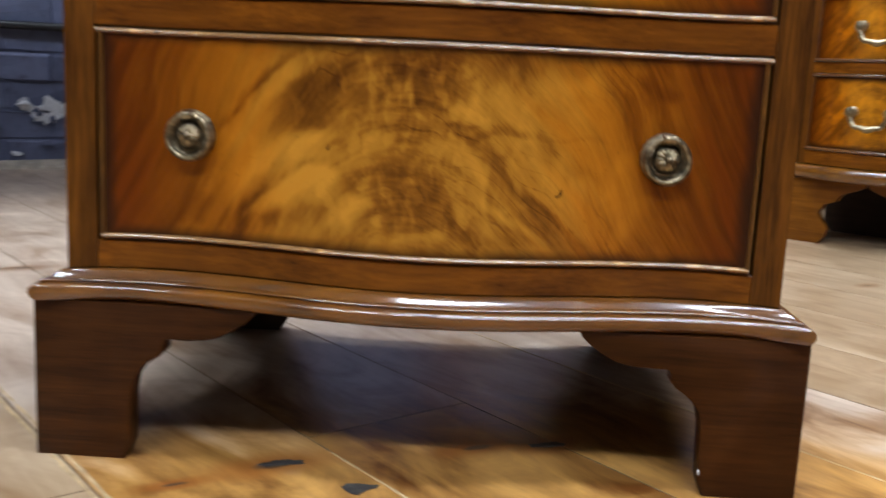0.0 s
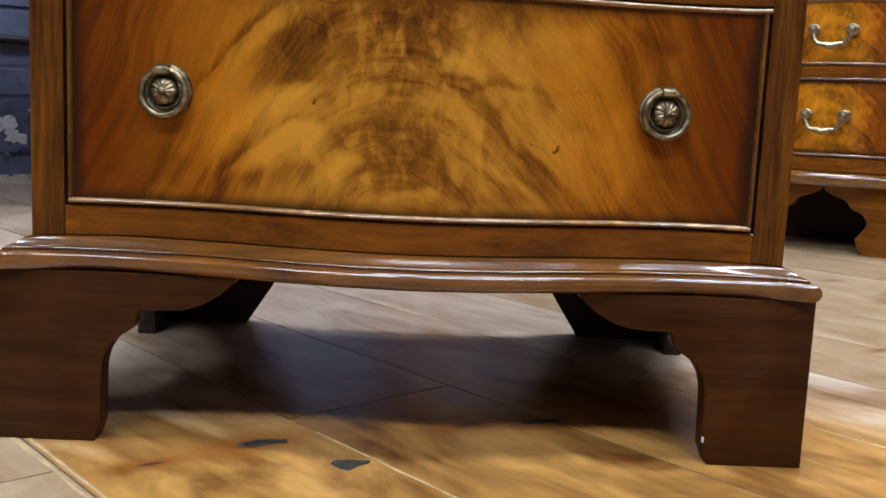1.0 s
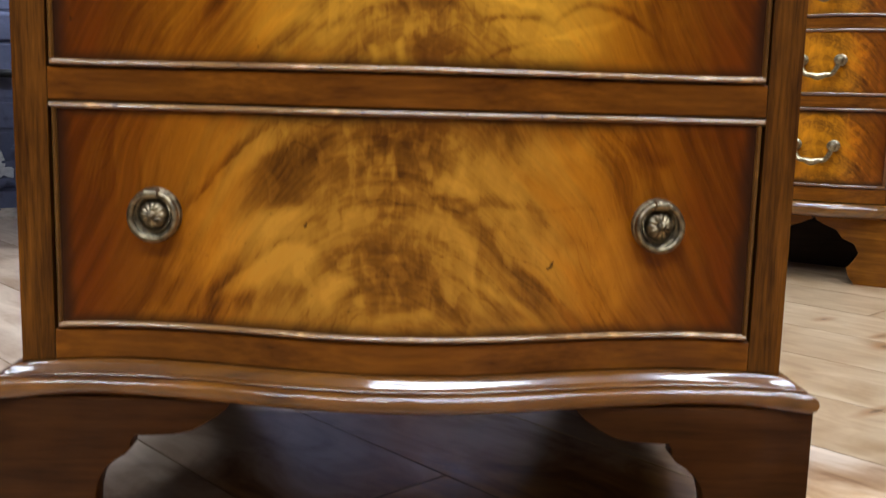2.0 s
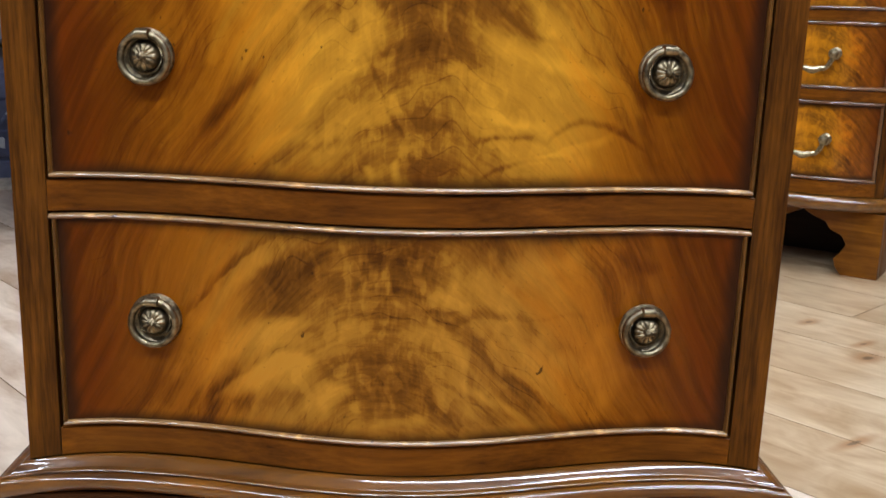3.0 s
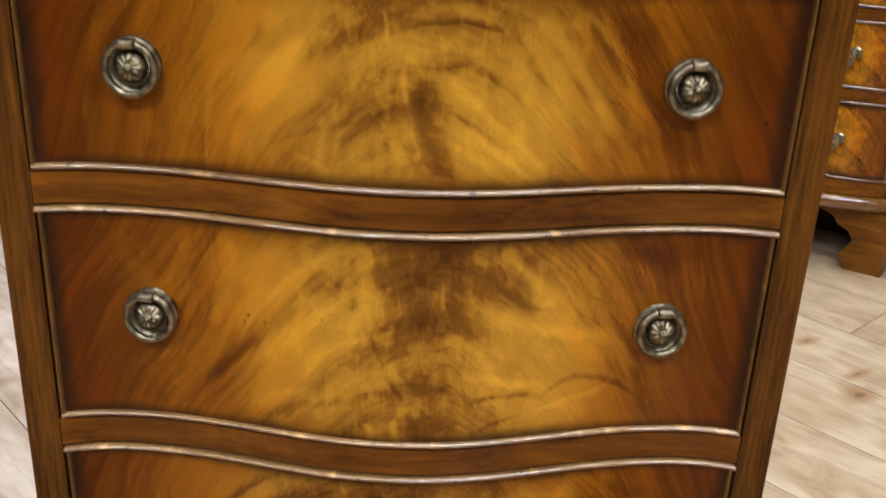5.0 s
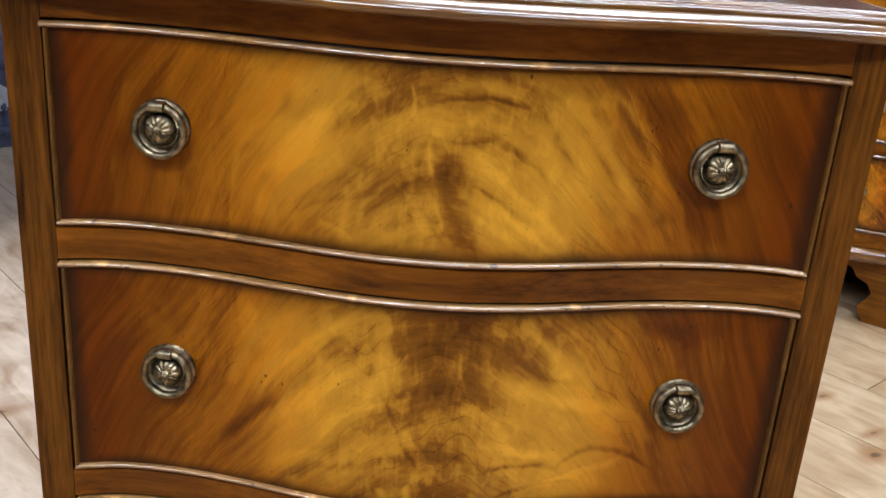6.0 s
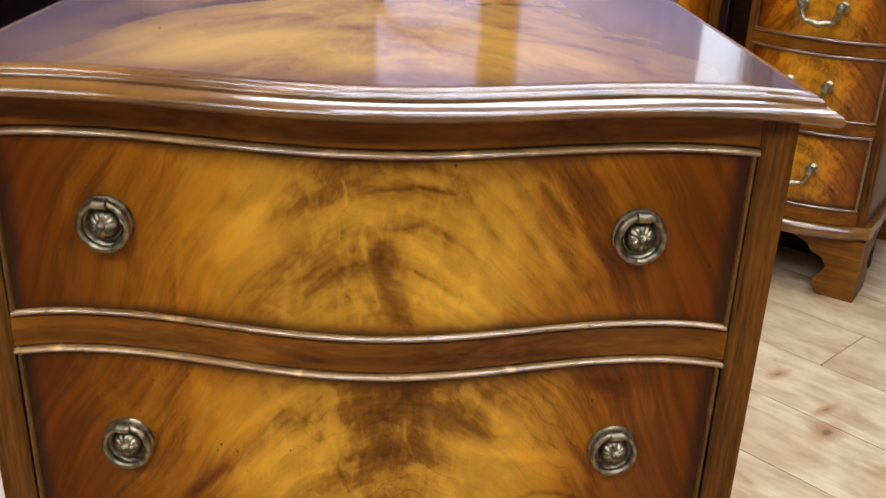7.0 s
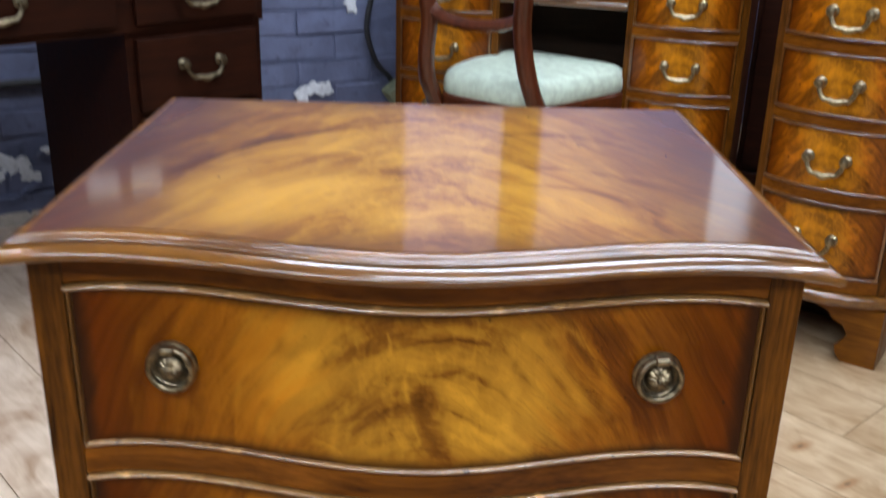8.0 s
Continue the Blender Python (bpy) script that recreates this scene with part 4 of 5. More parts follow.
def ogee_foot(parent, x, y, sx, h, wf=0.115, mat=None):
    """A shaped bracket foot; sx is the side on which its outer corner lies."""
    line = [(0, 0), (0, h), (-wf - 0.035, h), (-wf - 0.03, h * 0.93), (-wf - 0.012, h * 0.86), (-wf + 0.01, h * 0.80), (-wf + 0.02, h * 0.68), (-wf + 0.042, h * 0.62), (-wf + 0.052, h * 0.48), (-wf + 0.044, h * 0.36), (-wf + 0.032, h * 0.24), (-wf + 0.036, h * 0.12), (-wf + 0.048, 0)]
    bm = plate([(x + sx * a, b) for a, b in line], y, y + 0.02, 0.001)
    ret = plate([(-a, b) for a, b in line], 0, 0.02, 0.001)
    bmesh.ops.transform(ret, matrix=Matrix.Translation((x - (0.02 if sx > 0 else 0), y + 0.0205, 0)) @ Matrix(((0, 1, 0, 0), (1, 0, 0, 0), (0, 0, 1, 0), (0, 0, 0, 1))), verts=ret.verts)
    merge(bm, ret)
    return part("bracket_foot", bm, mat or BRACKET, parent, smooth_=True)


def bow_chest(m):
    c = thing("bow_front_chest", m, "bow-fronted mahogany chest of drawers with brass drop handles", "chest")
    w, bow, depth = 0.285, 0.045, 0.42
    bow_stack(c, 0, w, bow, [(0.645, 0.742), (0.503, 0.622), (0.358, 0.482), (0.186, 0.336)], 0.158, 0.765, 0.070)
    for s in (-1, 1):
        a, b = sorted((s * w / 2, s * (w / 2 - 0.015)))
        part("side_panel", boxed(a, b, 0.0205, depth, 0.158, 0.765), SIDE, c)
        ogee_foot(c, s * (w / 2 + 0.008), -0.008, s, 0.128)
        ogee_foot(c, s * (w / 2 + 0.006), depth - 0.03, s, 0.128)
    part("back_panel", boxed(-w / 2 + 0.016, w / 2 - 0.016, depth - 0.01, depth, 0.158, 0.765), DARKWOOD, c)
    part("bottom_board", boxed(-w / 2 + 0.016, w / 2 - 0.016, 0.021, depth - 0.011, 0.135, 0.157), DARKWOOD, c)
    # added dark board for the black shade between the feet
    part("base_board", boxed(-w / 2 + 0.005, w / 2 - 0.005, 0.2, 0.215, 0.0, 0.13), DARKWOOD, c)
    part("plinth_moulding", bow_bar(-w / 2 - 0.012, w / 2 + 0.012, 0.129, 0.157, w, bow, 0.014, 0.05, nose=0.012), MOULD, c, smooth_=True)
    for s in (-1, 1):
        a, b = sorted((s * (w / 2 + 0.012), s * (w / 2 - 0.01)))
        part("plinth_moulding", boxed(a, b, 0.04, depth, 0.129, 0.157, 0.004), MOULD, c)
    part("top_board", bow_bar(-w / 2 - 0.018, w / 2 + 0.018, 0.766, 0.79, w, bow, 0.02, depth + 0.02, nose=0.008), MOULD, c, smooth_=True)
    return c


bow_chest(pose(0.915 - 0.5 * 0.285 * math.cos(radians(36)) - 0.012, 1.125 + 0.5 * 0.285 * math.sin(radians(36)) + 0.012, 0, 0, 0, -36))


def kneehole_desk(m):
    c = thing("kneehole_desk", m, "bow-fronted flame mahogany kneehole desk with brass drop handles", "desk")
    w, pw, depth, bow = 0.907, 0.288, 0.44, 0.036
    for s in (-1, 1):
        cx = s * (w / 2 - pw / 2)
        bow_stack(c, cx, pw, bow, [(0.572, 0.690), (0.412, 0.548), (0.262, 0.392), (0.13, 0.242)], 0.10, 0.71, 0.075)
        for k in (-1, 1):
            a, b = sorted((cx + k * pw / 2, cx + k * (pw / 2 - 0.014)))
            part("side_panel", boxed(a, b, 0.0205, depth, 0.10, 0.71), SIDE, c)
        part("back_panel", boxed(cx - pw / 2 + 0.015, cx + pw / 2 - 0.015, depth - 0.01, depth, 0.10, 0.71), DARKWOOD, c)
        part("plinth", bow_bar(-pw / 2 - 0.008, pw / 2 + 0.008, 0.0, 0.0995, pw, bow, 0.01, depth), MOULD, c, at=(cx, 0, 0))
    kw = w - 2 * pw
    part("frieze_drawer", boxed(-kw / 2 + 0.001, kw / 2 - 0.001, -0.004, 0.016, 0.622, 0.705, 0.001), RAIL, c)
    part("frieze_rail", bow_bar(-kw / 2 + 0.001, kw / 2 - 0.001, 0.604, 0.6205, kw, 0.0, 0.006, 0.022, nose=0.004), BEAD_DARK, c, smooth_=True)
    # added dark panel in place of the shaded wall behind the kneehole
    part("knee_panel", boxed(-kw / 2 + 0.001, kw / 2 - 0.001, 0.25, 0.262, 0.0, 0.60), DARKWOOD, c)
    swan_handle(c, pose(0, -0.004, 0.672), 0.075)
    part("top_board", boxed(-w / 2 - 0.02, w / 2 + 0.02, -0.045, depth + 0.01, 0.711, 0.742, 0.006), MOULD, c)
    return c


u = radians(20)
kneehole_desk(pose(0.752 - 0.4535 * math.cos(u), 1.745 + 0.4535 * math.sin(u), 0, 0, 0, -20))


def pedestal_desk(m):
    """Local x runs along the front to the right; the origin is the near left corner of the right pedestal."""
    c = thing("pedestal_desk", m, "dark mahogany pedestal desk with brass drop handles", "desk")
    pw, depth, knee = 0.32, 0.42, 0.50
    for x0 in (0.0, -knee - pw):
        part("pedestal", boxed(x0, x0 + pw, 0.02, depth, 0.07, 0.605), DARK_MAHOGANY, c)
        part("plinth", boxed(x0 - 0.012, x0 + pw + 0.012, 0.006, depth + 0.012, 0.0, 0.0695, 0.003), DARK_MAHOGANY, c)
        for z0, z1 in ((0.445, 0.592), (0.275, 0.432), (0.085, 0.262)):
            d = part("drawer", boxed(x0 + 0.018, x0 + pw - 0.018, 0.006, 0.0195, z0, z1, 0.003), DARK_MAHOGANY, c)
            swan_handle(c, pose(x0 + pw / 2, 0.006, (z0 + z1) / 2 + 0.016), 0.088, DULL_BRASS)
    part("frieze", boxed(-knee - pw - 0.004, pw + 0.004, 0.012, depth + 0.004, 0.6055, 0.735), DARK_MAHOGANY, c)
    for x0, x1 in ((0.018, pw - 0.018), (-knee + 0.02, -0.02), (-knee - pw + 0.018, -knee - 0.018)):
        part("drawer", boxed(x0, x1, 0.0, 0.0115, 0.62, 0.72, 0.003), DARK_MAHOGANY, c)
        swan_handle(c, pose((x0 + x1) / 2, 0.0, 0.682), 0.088, DULL_BRASS)
    part("top_board", boxed(-knee - pw - 0.03, pw + 0.03, -0.02, depth + 0.03, 0.7355, 0.77, 0.006), DARK_MAHOGANY, c)
    return c


pedestal_desk(pose(-0.585, 1.30, 0, 0, 0, 46))


def gap_cabinet(m):
    # added to fill the dark gap between the desk and the bow-front chest
    c = thing("cabinet", m, "cabinet shape added to fill the dark gap beside the desk", "cabinet")
    part("body", boxed(-0.3, 0.3, 0.0, 0.4, 0.06, 0.90, 0.002), DARK_MAHOGANY, c)
    part("plinth", boxed(-0.31, 0.31, -0.01, 0.41, 0.0, 0.0595, 0.003), DARK_MAHOGANY, c)
    part("top_board", boxed(-0.32, 0.32, -0.02, 0.42, 0.9005, 0.93, 0.006), DARK_MAHOGANY, c)
    for s in (-1, 1):
        a, b = sorted((s * 0.004, s * 0.285))
        part("door", boxed(a, b, -0.018, -0.0005, 0.08, 0.885, 0.003), DARK_MAHOGANY, c)
    return c


gap_cabinet(pose(1.24, 2.22, 0, 0, 0, -20))


def side_chair(m):
    """Local -y is the back; the seat opens towards +y."""
    c = thing("side_chair", m, "red mahogany side chair with pale green damask seat", "chair")
    bw, fw, dp = 0.15, 0.215, 0.42
    outline = []
    for k in range(40):
        a = 2 * math.pi * k / 40
        cx, cy = math.cos(a), math.sin(a)
        sx, sy = math.copysign(abs(cx) ** 0.42, cx), math.copysign(abs(cy) ** 0.42, cy)
        y = dp / 2 + sy * dp / 2
        outline.append((sx * (bw + (fw - bw) * y / dp), y))
    rows = []
    for z, k in ((0.405, 0.985), (0.415, 1.0), (0.434, 0.995), (0.450, 0.965), (0.460, 0.90), (0.466, 0.75), (0.469, 0.4), (0.470, 0.02)):
        rows.append([(x * k, dp / 2 + (y - dp / 2) * k, z) for x, y in outline])
    part("seat", grid_sheet(bmesh.new(), rows, closed=True, caps=True), FABRIC, c, "pale green damask pad", smooth_=True)
    rail = [[(x * k, dp / 2 + (y - dp / 2) * k, z) for x, y in outline] for z, k in ((0.355, 0.99), (0.358, 1.01), (0.398, 1.015), (0.404, 0.99))]
    part("seat_rail", grid_sheet(bmesh.new(), rail, closed=True, caps=True), CHAIR_WOOD, c, smooth_=True)
    for s in (-1, 1):
        leg = spline([(s * 0.145, -0.075, 0.0), (s * 0.145, -0.03, 0.17), (s * 0.150, 0.020, 0.33), (s * 0.158, 0.024, 0.385), (s * 0.154, -0.010, 0.44), (s * 0.143, -0.030, 0.51), (s * 0.132, -0.036, 0.60), (s * 0.150, -0.055, 0.72), (s * 0.185, -0.08, 0.84), (s * 0.15, -0.095, 0.93)], 6)
        n = len(leg)
        part("back_post", tube(leg, [(0.021, 0.019 + 0.022 * math.exp(-((p.z - 0.385) / 0.05) ** 2)) for p in leg], 10), CHAIR_WOOD, c, smooth_=True)
        fl = spline([(s * 0.185, dp - 0.03, 0.36), (s * 0.205, dp, 0.28), (s * 0.19, dp - 0.01, 0.12), (s * 0.195, dp + 0.005, 0.0)], 5)
        part("leg", tube(fl, [0.028 - 0.013 * i / (len(fl) - 1) for i in range(len(fl))], 10), CHAIR_WOOD, c, smooth_=True)
    bar = spline([(-0.135, -0.034, 0.625), (-0.09, -0.040, 0.598), (0, -0.048, 0.588), (0.09, -0.040, 0.598), (0.135, -0.034, 0.625)], 6)
    part("cross_rail", tube(bar, (0.016, 0.011), 8), CHAIR_WOOD, c, smooth_=True)
    top = spline([(-0.15, -0.095, 0.93), (-0.08, -0.11, 0.965), (0, -0.115, 0.975), (0.08, -0.11, 0.965), (0.15, -0.095, 0.93)], 6)
    part("crest_rail", tube(top, (0.022, 0.012), 8), CHAIR_WOOD, c, smooth_=True)
    return c


side_chair(pose(0.117, 1.69, 0, 0, 0, -38))

# ---------------- room ----------------
WALL_TURN = 28.0
WALL = pose(-1.16, 1.87, 0, 0, 0, WALL_TURN)
W0, W1 = -2.2, 5.6
WIN = (2.58, 2.98, 1.05, 2.0)


def batten(x, y, turn, watts):
    """A hung fluorescent fitting that lights the room and the ceiling."""
    c = thing("ceiling_light", pose(x, y, CEILING, 0, 0, turn), "unseen white fluorescent fitting hung from the ceiling", "light", "ceiling lights")
    part("body", boxed(-0.75, 0.75, -0.025, 0.025, -0.30, -0.26, 0.004), WHITE, c)
    part("diffuser", boxed(-0.74, 0.74, -0.06, 0.06, -0.335, -0.3005, 0.01), TUBE, c)
    for s in (-0.6, 0.6):
        part("rod", boxed(s - 0.004, s + 0.004, -0.004, 0.004, -0.2595, 0.0), WHITE, c)
    for z, rx, share in ((-0.345, 0, 1.0), (-0.25, 180, UPWARD)):
        lamp = bpy.data.lights.new("ceiling_lamp", "AREA")
        lamp.shape, lamp.size, lamp.size_y, lamp.energy, lamp.color = "RECTANGLE", 1.46, 0.14, watts * share, (0.84, 0.95, 1.12)
        ob = new("ceiling_lamp", lamp)
        ob.matrix_basis = pose(x, y, CEILING + z, rx, 0, turn)


for row in BATTENS:
    batten(*row)


def wall_slab(name, p, q, thick, mat):
    """A wall between two points of the plan, its thickness outside (to the right of the way)."""
    d = Vector((q[0] - p[0], q[1] - p[1], 0))
    bm = boxed(0, d.length, -thick, 0, 0, CEILING)
    return tagged(part(name, bm, mat, m=pose(p[0], p[1], 0, 0, 0, math.degrees(math.atan2(d.y, d.x)))), "dull brown painted plaster wall", "wall", kind="structure")


end_a, end_b = WALL @ Vector((W0, 0, 0)), WALL @ Vector((W1, 0, 0))
bm = bmesh.new()
for x0, x1, z0, z1 in ((end_a.x, 0.5, 0, CEILING), (2.6, end_b.x, 0, CEILING), (0.5, 2.6, 0, 0.85), (0.5, 2.6, 2.15, CEILING)):
    box(bm, x0, x1, -3.35, -3.2, z0, z1)
tagged(part("wall_south", bm, GREY), "dull brown painted plaster wall", "wall", kind="structure")
wall_slab("wall_east", (end_b.x, -3.2), (end_b.x, end_b.y), 0.15, GREY)
bm = bmesh.new()
for y0, y1, z0, z1 in ((-3.2, -0.75, 0, CEILING), (0.45, end_a.y, 0, CEILING), (-0.75, 0.45, 0, 0.75), (-0.75, 0.45, 1.95, CEILING)):
    box(bm, end_a.x - 0.15, end_a.x, y0, y1, z0, z1)
tagged(part("wall_west", bm, GREY), "dull brown painted plaster wall", "wall", kind="structure")
bm = boxed(end_a.x - 0.2, end_b.x + 0.2, -3.4, end_b.y + 0.4, CEILING, CEILING + 0.12)
tagged(part("ceiling", bm, WHITE), "dull white painted ceiling", "ceiling", kind="structure")

# the brick wall: a mortar backing with an opening, and bricks of their own
bm = bmesh.new()
for x0, x1, z0, z1 in ((W0, WIN[0], 0, CEILING), (WIN[1], W1, 0, CEILING), (WIN[0], WIN[1], 0, WIN[2]), (WIN[0], WIN[1], WIN[3], CEILING)):
    box(bm, x0, x1, -0.002, 0.22, z0, z1)
wall = tagged(part("wall_north", bm, BLUE_JOINT, m=WALL), "rough brick wall painted slate blue", "wall", kind="structure")
gm, gnt, gb = material("window_glass")
gb.inputs["Transmission Weight"].default_value, gb.inputs["Roughness"].default_value = 1.0, 0.0


def window(name, label, m, ww, wh, watts):
    """A framed pane with the daylight that comes through it; local y points out of the room, the origin is the middle of the sill."""
    win = thing(name, m, label, "window", kind="structure")
    for x0, x1, z0, z1 in ((-ww / 2, -ww / 2 + 0.035, 0, wh), (ww / 2 - 0.035, ww / 2, 0, wh), (-ww / 2 + 0.035, ww / 2 - 0.035, 0, 0.035), (-ww / 2 + 0.035, ww / 2 - 0.035, wh - 0.035, wh)):
        part("window_frame", boxed(x0, x1, -0.02, 0.02, z0, z1, 0.002), WHITE, win)
    pane = part("pane", boxed(-ww / 2 + 0.036, ww / 2 - 0.036, -0.002, 0.002, 0.036, wh - 0.036), gm, win)
    pane.visible_shadow = False
    lamp = bpy.data.lights.new("window_daylight", "AREA")
    lamp.shape, lamp.size, lamp.size_y, lamp.energy, lamp.color = "RECTANGLE", ww, wh, watts, (0.84, 0.95, 1.12)
    ob = new("window_daylight", lamp)
    ob.matrix_basis = m @ pose(0, 0.05, wh / 2, -90)


window("window_1", "narrow window in the brick wall", WALL @ pose((WIN[0] + WIN[1]) / 2, 0.12, WIN[2]), WIN[1] - WIN[0], WIN[3] - WIN[2], 2.6)
# these two are added out of view, as weak fill from front and left
window("fill_window_2", "wide window added out of view for weak fill light", pose(1.55, -3.28, 0.85, 0, 0, 180), 2.1, 1.3, 0.6)
window("fill_window_3", "side window added out of view for weak fill light", pose(end_a.x - 0.08, -0.15, 0.75, 0, 0, 90), 1.2, 1.2, 0.5)

strip = bmesh.new()
grid_sheet(strip, [[(x, 0.0, 0.0), (x, -0.055, 0.0), (x, -0.05, 0.008), (x, -0.004, 0.022 + 0.006 * math.sin(x * 9)), (x, 0.0, 0.022)] for x in xs(W0, W1, 90)], closed=True, caps=True)
tagged(part("baseboard", strip, CEMENT, m=WALL), "pale cement fillet along the foot of the wall", "trim", kind="structure")


def flake(w, h, seed, thick=0.004, n=26, jag=1.0):
    """A ragged flake or patch in the x, z plane."""
    rng = random.Random(seed)
    ph = [rng.uniform(0, 6.3) for _ in range(4)]
    rad = [1 + jag * (0.28 * math.sin(2 * a + ph[0]) + 0.2 * math.sin(3 * a + ph[1]) + 0.16 * math.sin(7 * a + ph[2]) + rng.uniform(-0.12, 0.12)) for a in (2 * math.pi * i / n for i in range(n))]
    rows = []
    for k, y in ((1.0, 0.0), (0.96, -thick * 0.8), (0.5, -thick), (0.02, -thick)):
        rows.append([(w / 2 * k * rad[i] * math.cos(2 * math.pi * i / n), y, h / 2 * k * rad[i] * math.sin(2 * math.pi * i / n)) for i in range(n)])
    return grid_sheet(bmesh.new(), rows, closed=True, caps=True)


for i, (x, z, w, h) in enumerate([(0.905, 0.292, 0.085, 0.05), (0.868, 0.262, 0.03, 0.05), (0.945, 0.293, 0.05, 0.03), (1.03, 0.545, 0.05, 0.05), (0.05, 0.16, 0.07, 0.06), (0.02, 0.135, 0.06, 0.04), (0.09, 0.125, 0.05, 0.045), (-0.03, 0.165, 0.04, 0.03)]):
    part("plaster_patch", flake(w, h, i + 3), PLASTER, wall, "bare white plaster", at=(x, -0.011, z))
rng = random.Random(7)
for i in range(26):
    x, z = rng.uniform(-0.25, 0.35), rng.uniform(0.01, 0.19)
    part("plaster_crumb", flake(rng.uniform(0.012, 0.04), rng.uniform(0.01, 0.03), 50 + i, 0.012, 9), PLASTER if i % 3 == 0 else BLUE_JOINT, wall, at=(x, -0.010, z))

# unseen pale panels, a dark post and two sheets, added for what the chest top mirrors, all above the furniture
for x0, x1, z0, z1 in ((1.21, 1.572, 0.98, 2.7), (1.738, WIN[0] - 0.02, 0.98, 2.7), (WIN[1] + 0.02, W1, 0.98, 2.7), (WIN[0] - 0.019, WIN[1] + 0.019, WIN[3] + 0.02, 2.7)):
    part("plaster_render", boxed(x0, x1, -0.022, -0.003, z0, z1, 0.004), LILAC, wall, "unseen pale lilac panel, mirrored in the chest top")
tagged(part("timber_post", boxed(1.59, 1.69, -0.06, -0.012, 0.0, CEILING - 0.002, 0.006), DARKWOOD, m=WALL), "unseen dark post against the brick wall, mirrored in the chest top", "post", kind="structure")
for x in (0.275, 0.395):
    tagged(part("mirrored_sheet", boxed(x - 0.042, x + 0.042, -0.0135, -0.0125, 1.28, 1.345), PAPER, m=WALL), "unseen white sheet on the brick wall, mirrored in the chest top", "notice", "notices")

cable = tube(spline([(1.13, -0.03, 0.75), (1.098, -0.03, 0.60), (1.074, -0.03, 0.50), (1.075, -0.03, 0.44), (1.105, -0.032, 0.36), (1.15, -0.034, 0.31), (1.2, -0.035, 0.22), (1.26, -0.035, 0.10), (1.3, -0.04, 0.025)], 6), 0.0085, 8)
tagged(part("cable", cable, BLACK, m=WALL, smooth_=True), "loose black cable hanging down the wall", "cable")
# black tube added where a deep joint of the brickwork lies dark
pipe = tube([(W0, -0.016, 0.37), (-0.3, -0.016, 0.37), (0.1, -0.016, 0.372), (0.62, -0.016, 0.37)], 0.011, 10)
tagged(part("pipe", pipe, BLACK, m=WALL, smooth_=True), "thin black tube in place of a dark recessed joint in the brick wall", "pipe")
plug = boxed(-0.05, 0.05, -0.03, 0.03, -0.03, 0.03, 0.008)
bmesh.ops.transform(plug, matrix=pose(0, 0, 0, 0, -35, 0), verts=plug.verts)
tagged(part("cable_connector", plug, simple("olive_plastic", (0.22, 0.24, 0.15), 0.6), m=WALL @ pose(1.17, -0.066, 0.285)), "olive cable connector hanging on a black cable", "connector")

# ---------------- floor ----------------
fx0, fx1, fy0, fy1 = end_a.x - 0.1, end_b.x + 0.1, -3.3, end_b.y + 0.3
slab = boxed(fx0, fx1, fy0, fy1, -0.08, -0.018)
cut = bmesh.ops.bisect_plane(slab, geom=slab.verts[:] + slab.edges[:] + slab.faces[:], plane_co=WALL @ Vector((0, 0.2, 0)), plane_no=WALL.to_3x3() @ Vector((0, 1, 0)), clear_outer=True)
bmesh.ops.contextual_create(slab, geom=[e for e in cut["geom_cut"] if isinstance(e, bmesh.types.BMEdge)])
floor = tagged(part("floor", slab, SOIL), "old pine floorboards, honey coloured and worn", "floor", kind="structure")
TURN = radians(PLANK_TURN)
along, across = Vector((math.cos(TURN), math.sin(TURN), 0)), Vector((-math.sin(TURN), math.cos(TURN), 0))
SEAMS = [-0.2085, -0.032, 0.135]
while SEAMS[-1] < 5.2:
    SEAMS.append(SEAMS[-1] + 0.1675)
while SEAMS[0] > -4.6:
    SEAMS.insert(0, SEAMS[0] - 0.172)
ENDS = {-0.3805: (-0.093,), -0.032: (-0.098,), 1.14: (-0.165,)}


def inside(p):
    q = WALL.inverted() @ p
    return fx0 < p.x < fx1 and fy0 < p.y < fy1 and q.y < 0.15


ROOM = [(Vector((end_a.x - 0.05, 0, 0)), Vector((-1, 0, 0))), (Vector((end_b.x + 0.05, 0, 0)), Vector((1, 0, 0))), (Vector((0, -3.25, 0)), Vector((0, -1, 0))),
        (WALL @ Vector((0, 0.05, 0)), WALL.to_3x3() @ Vector((0, 1, 0)))]
rng = random.Random(21)
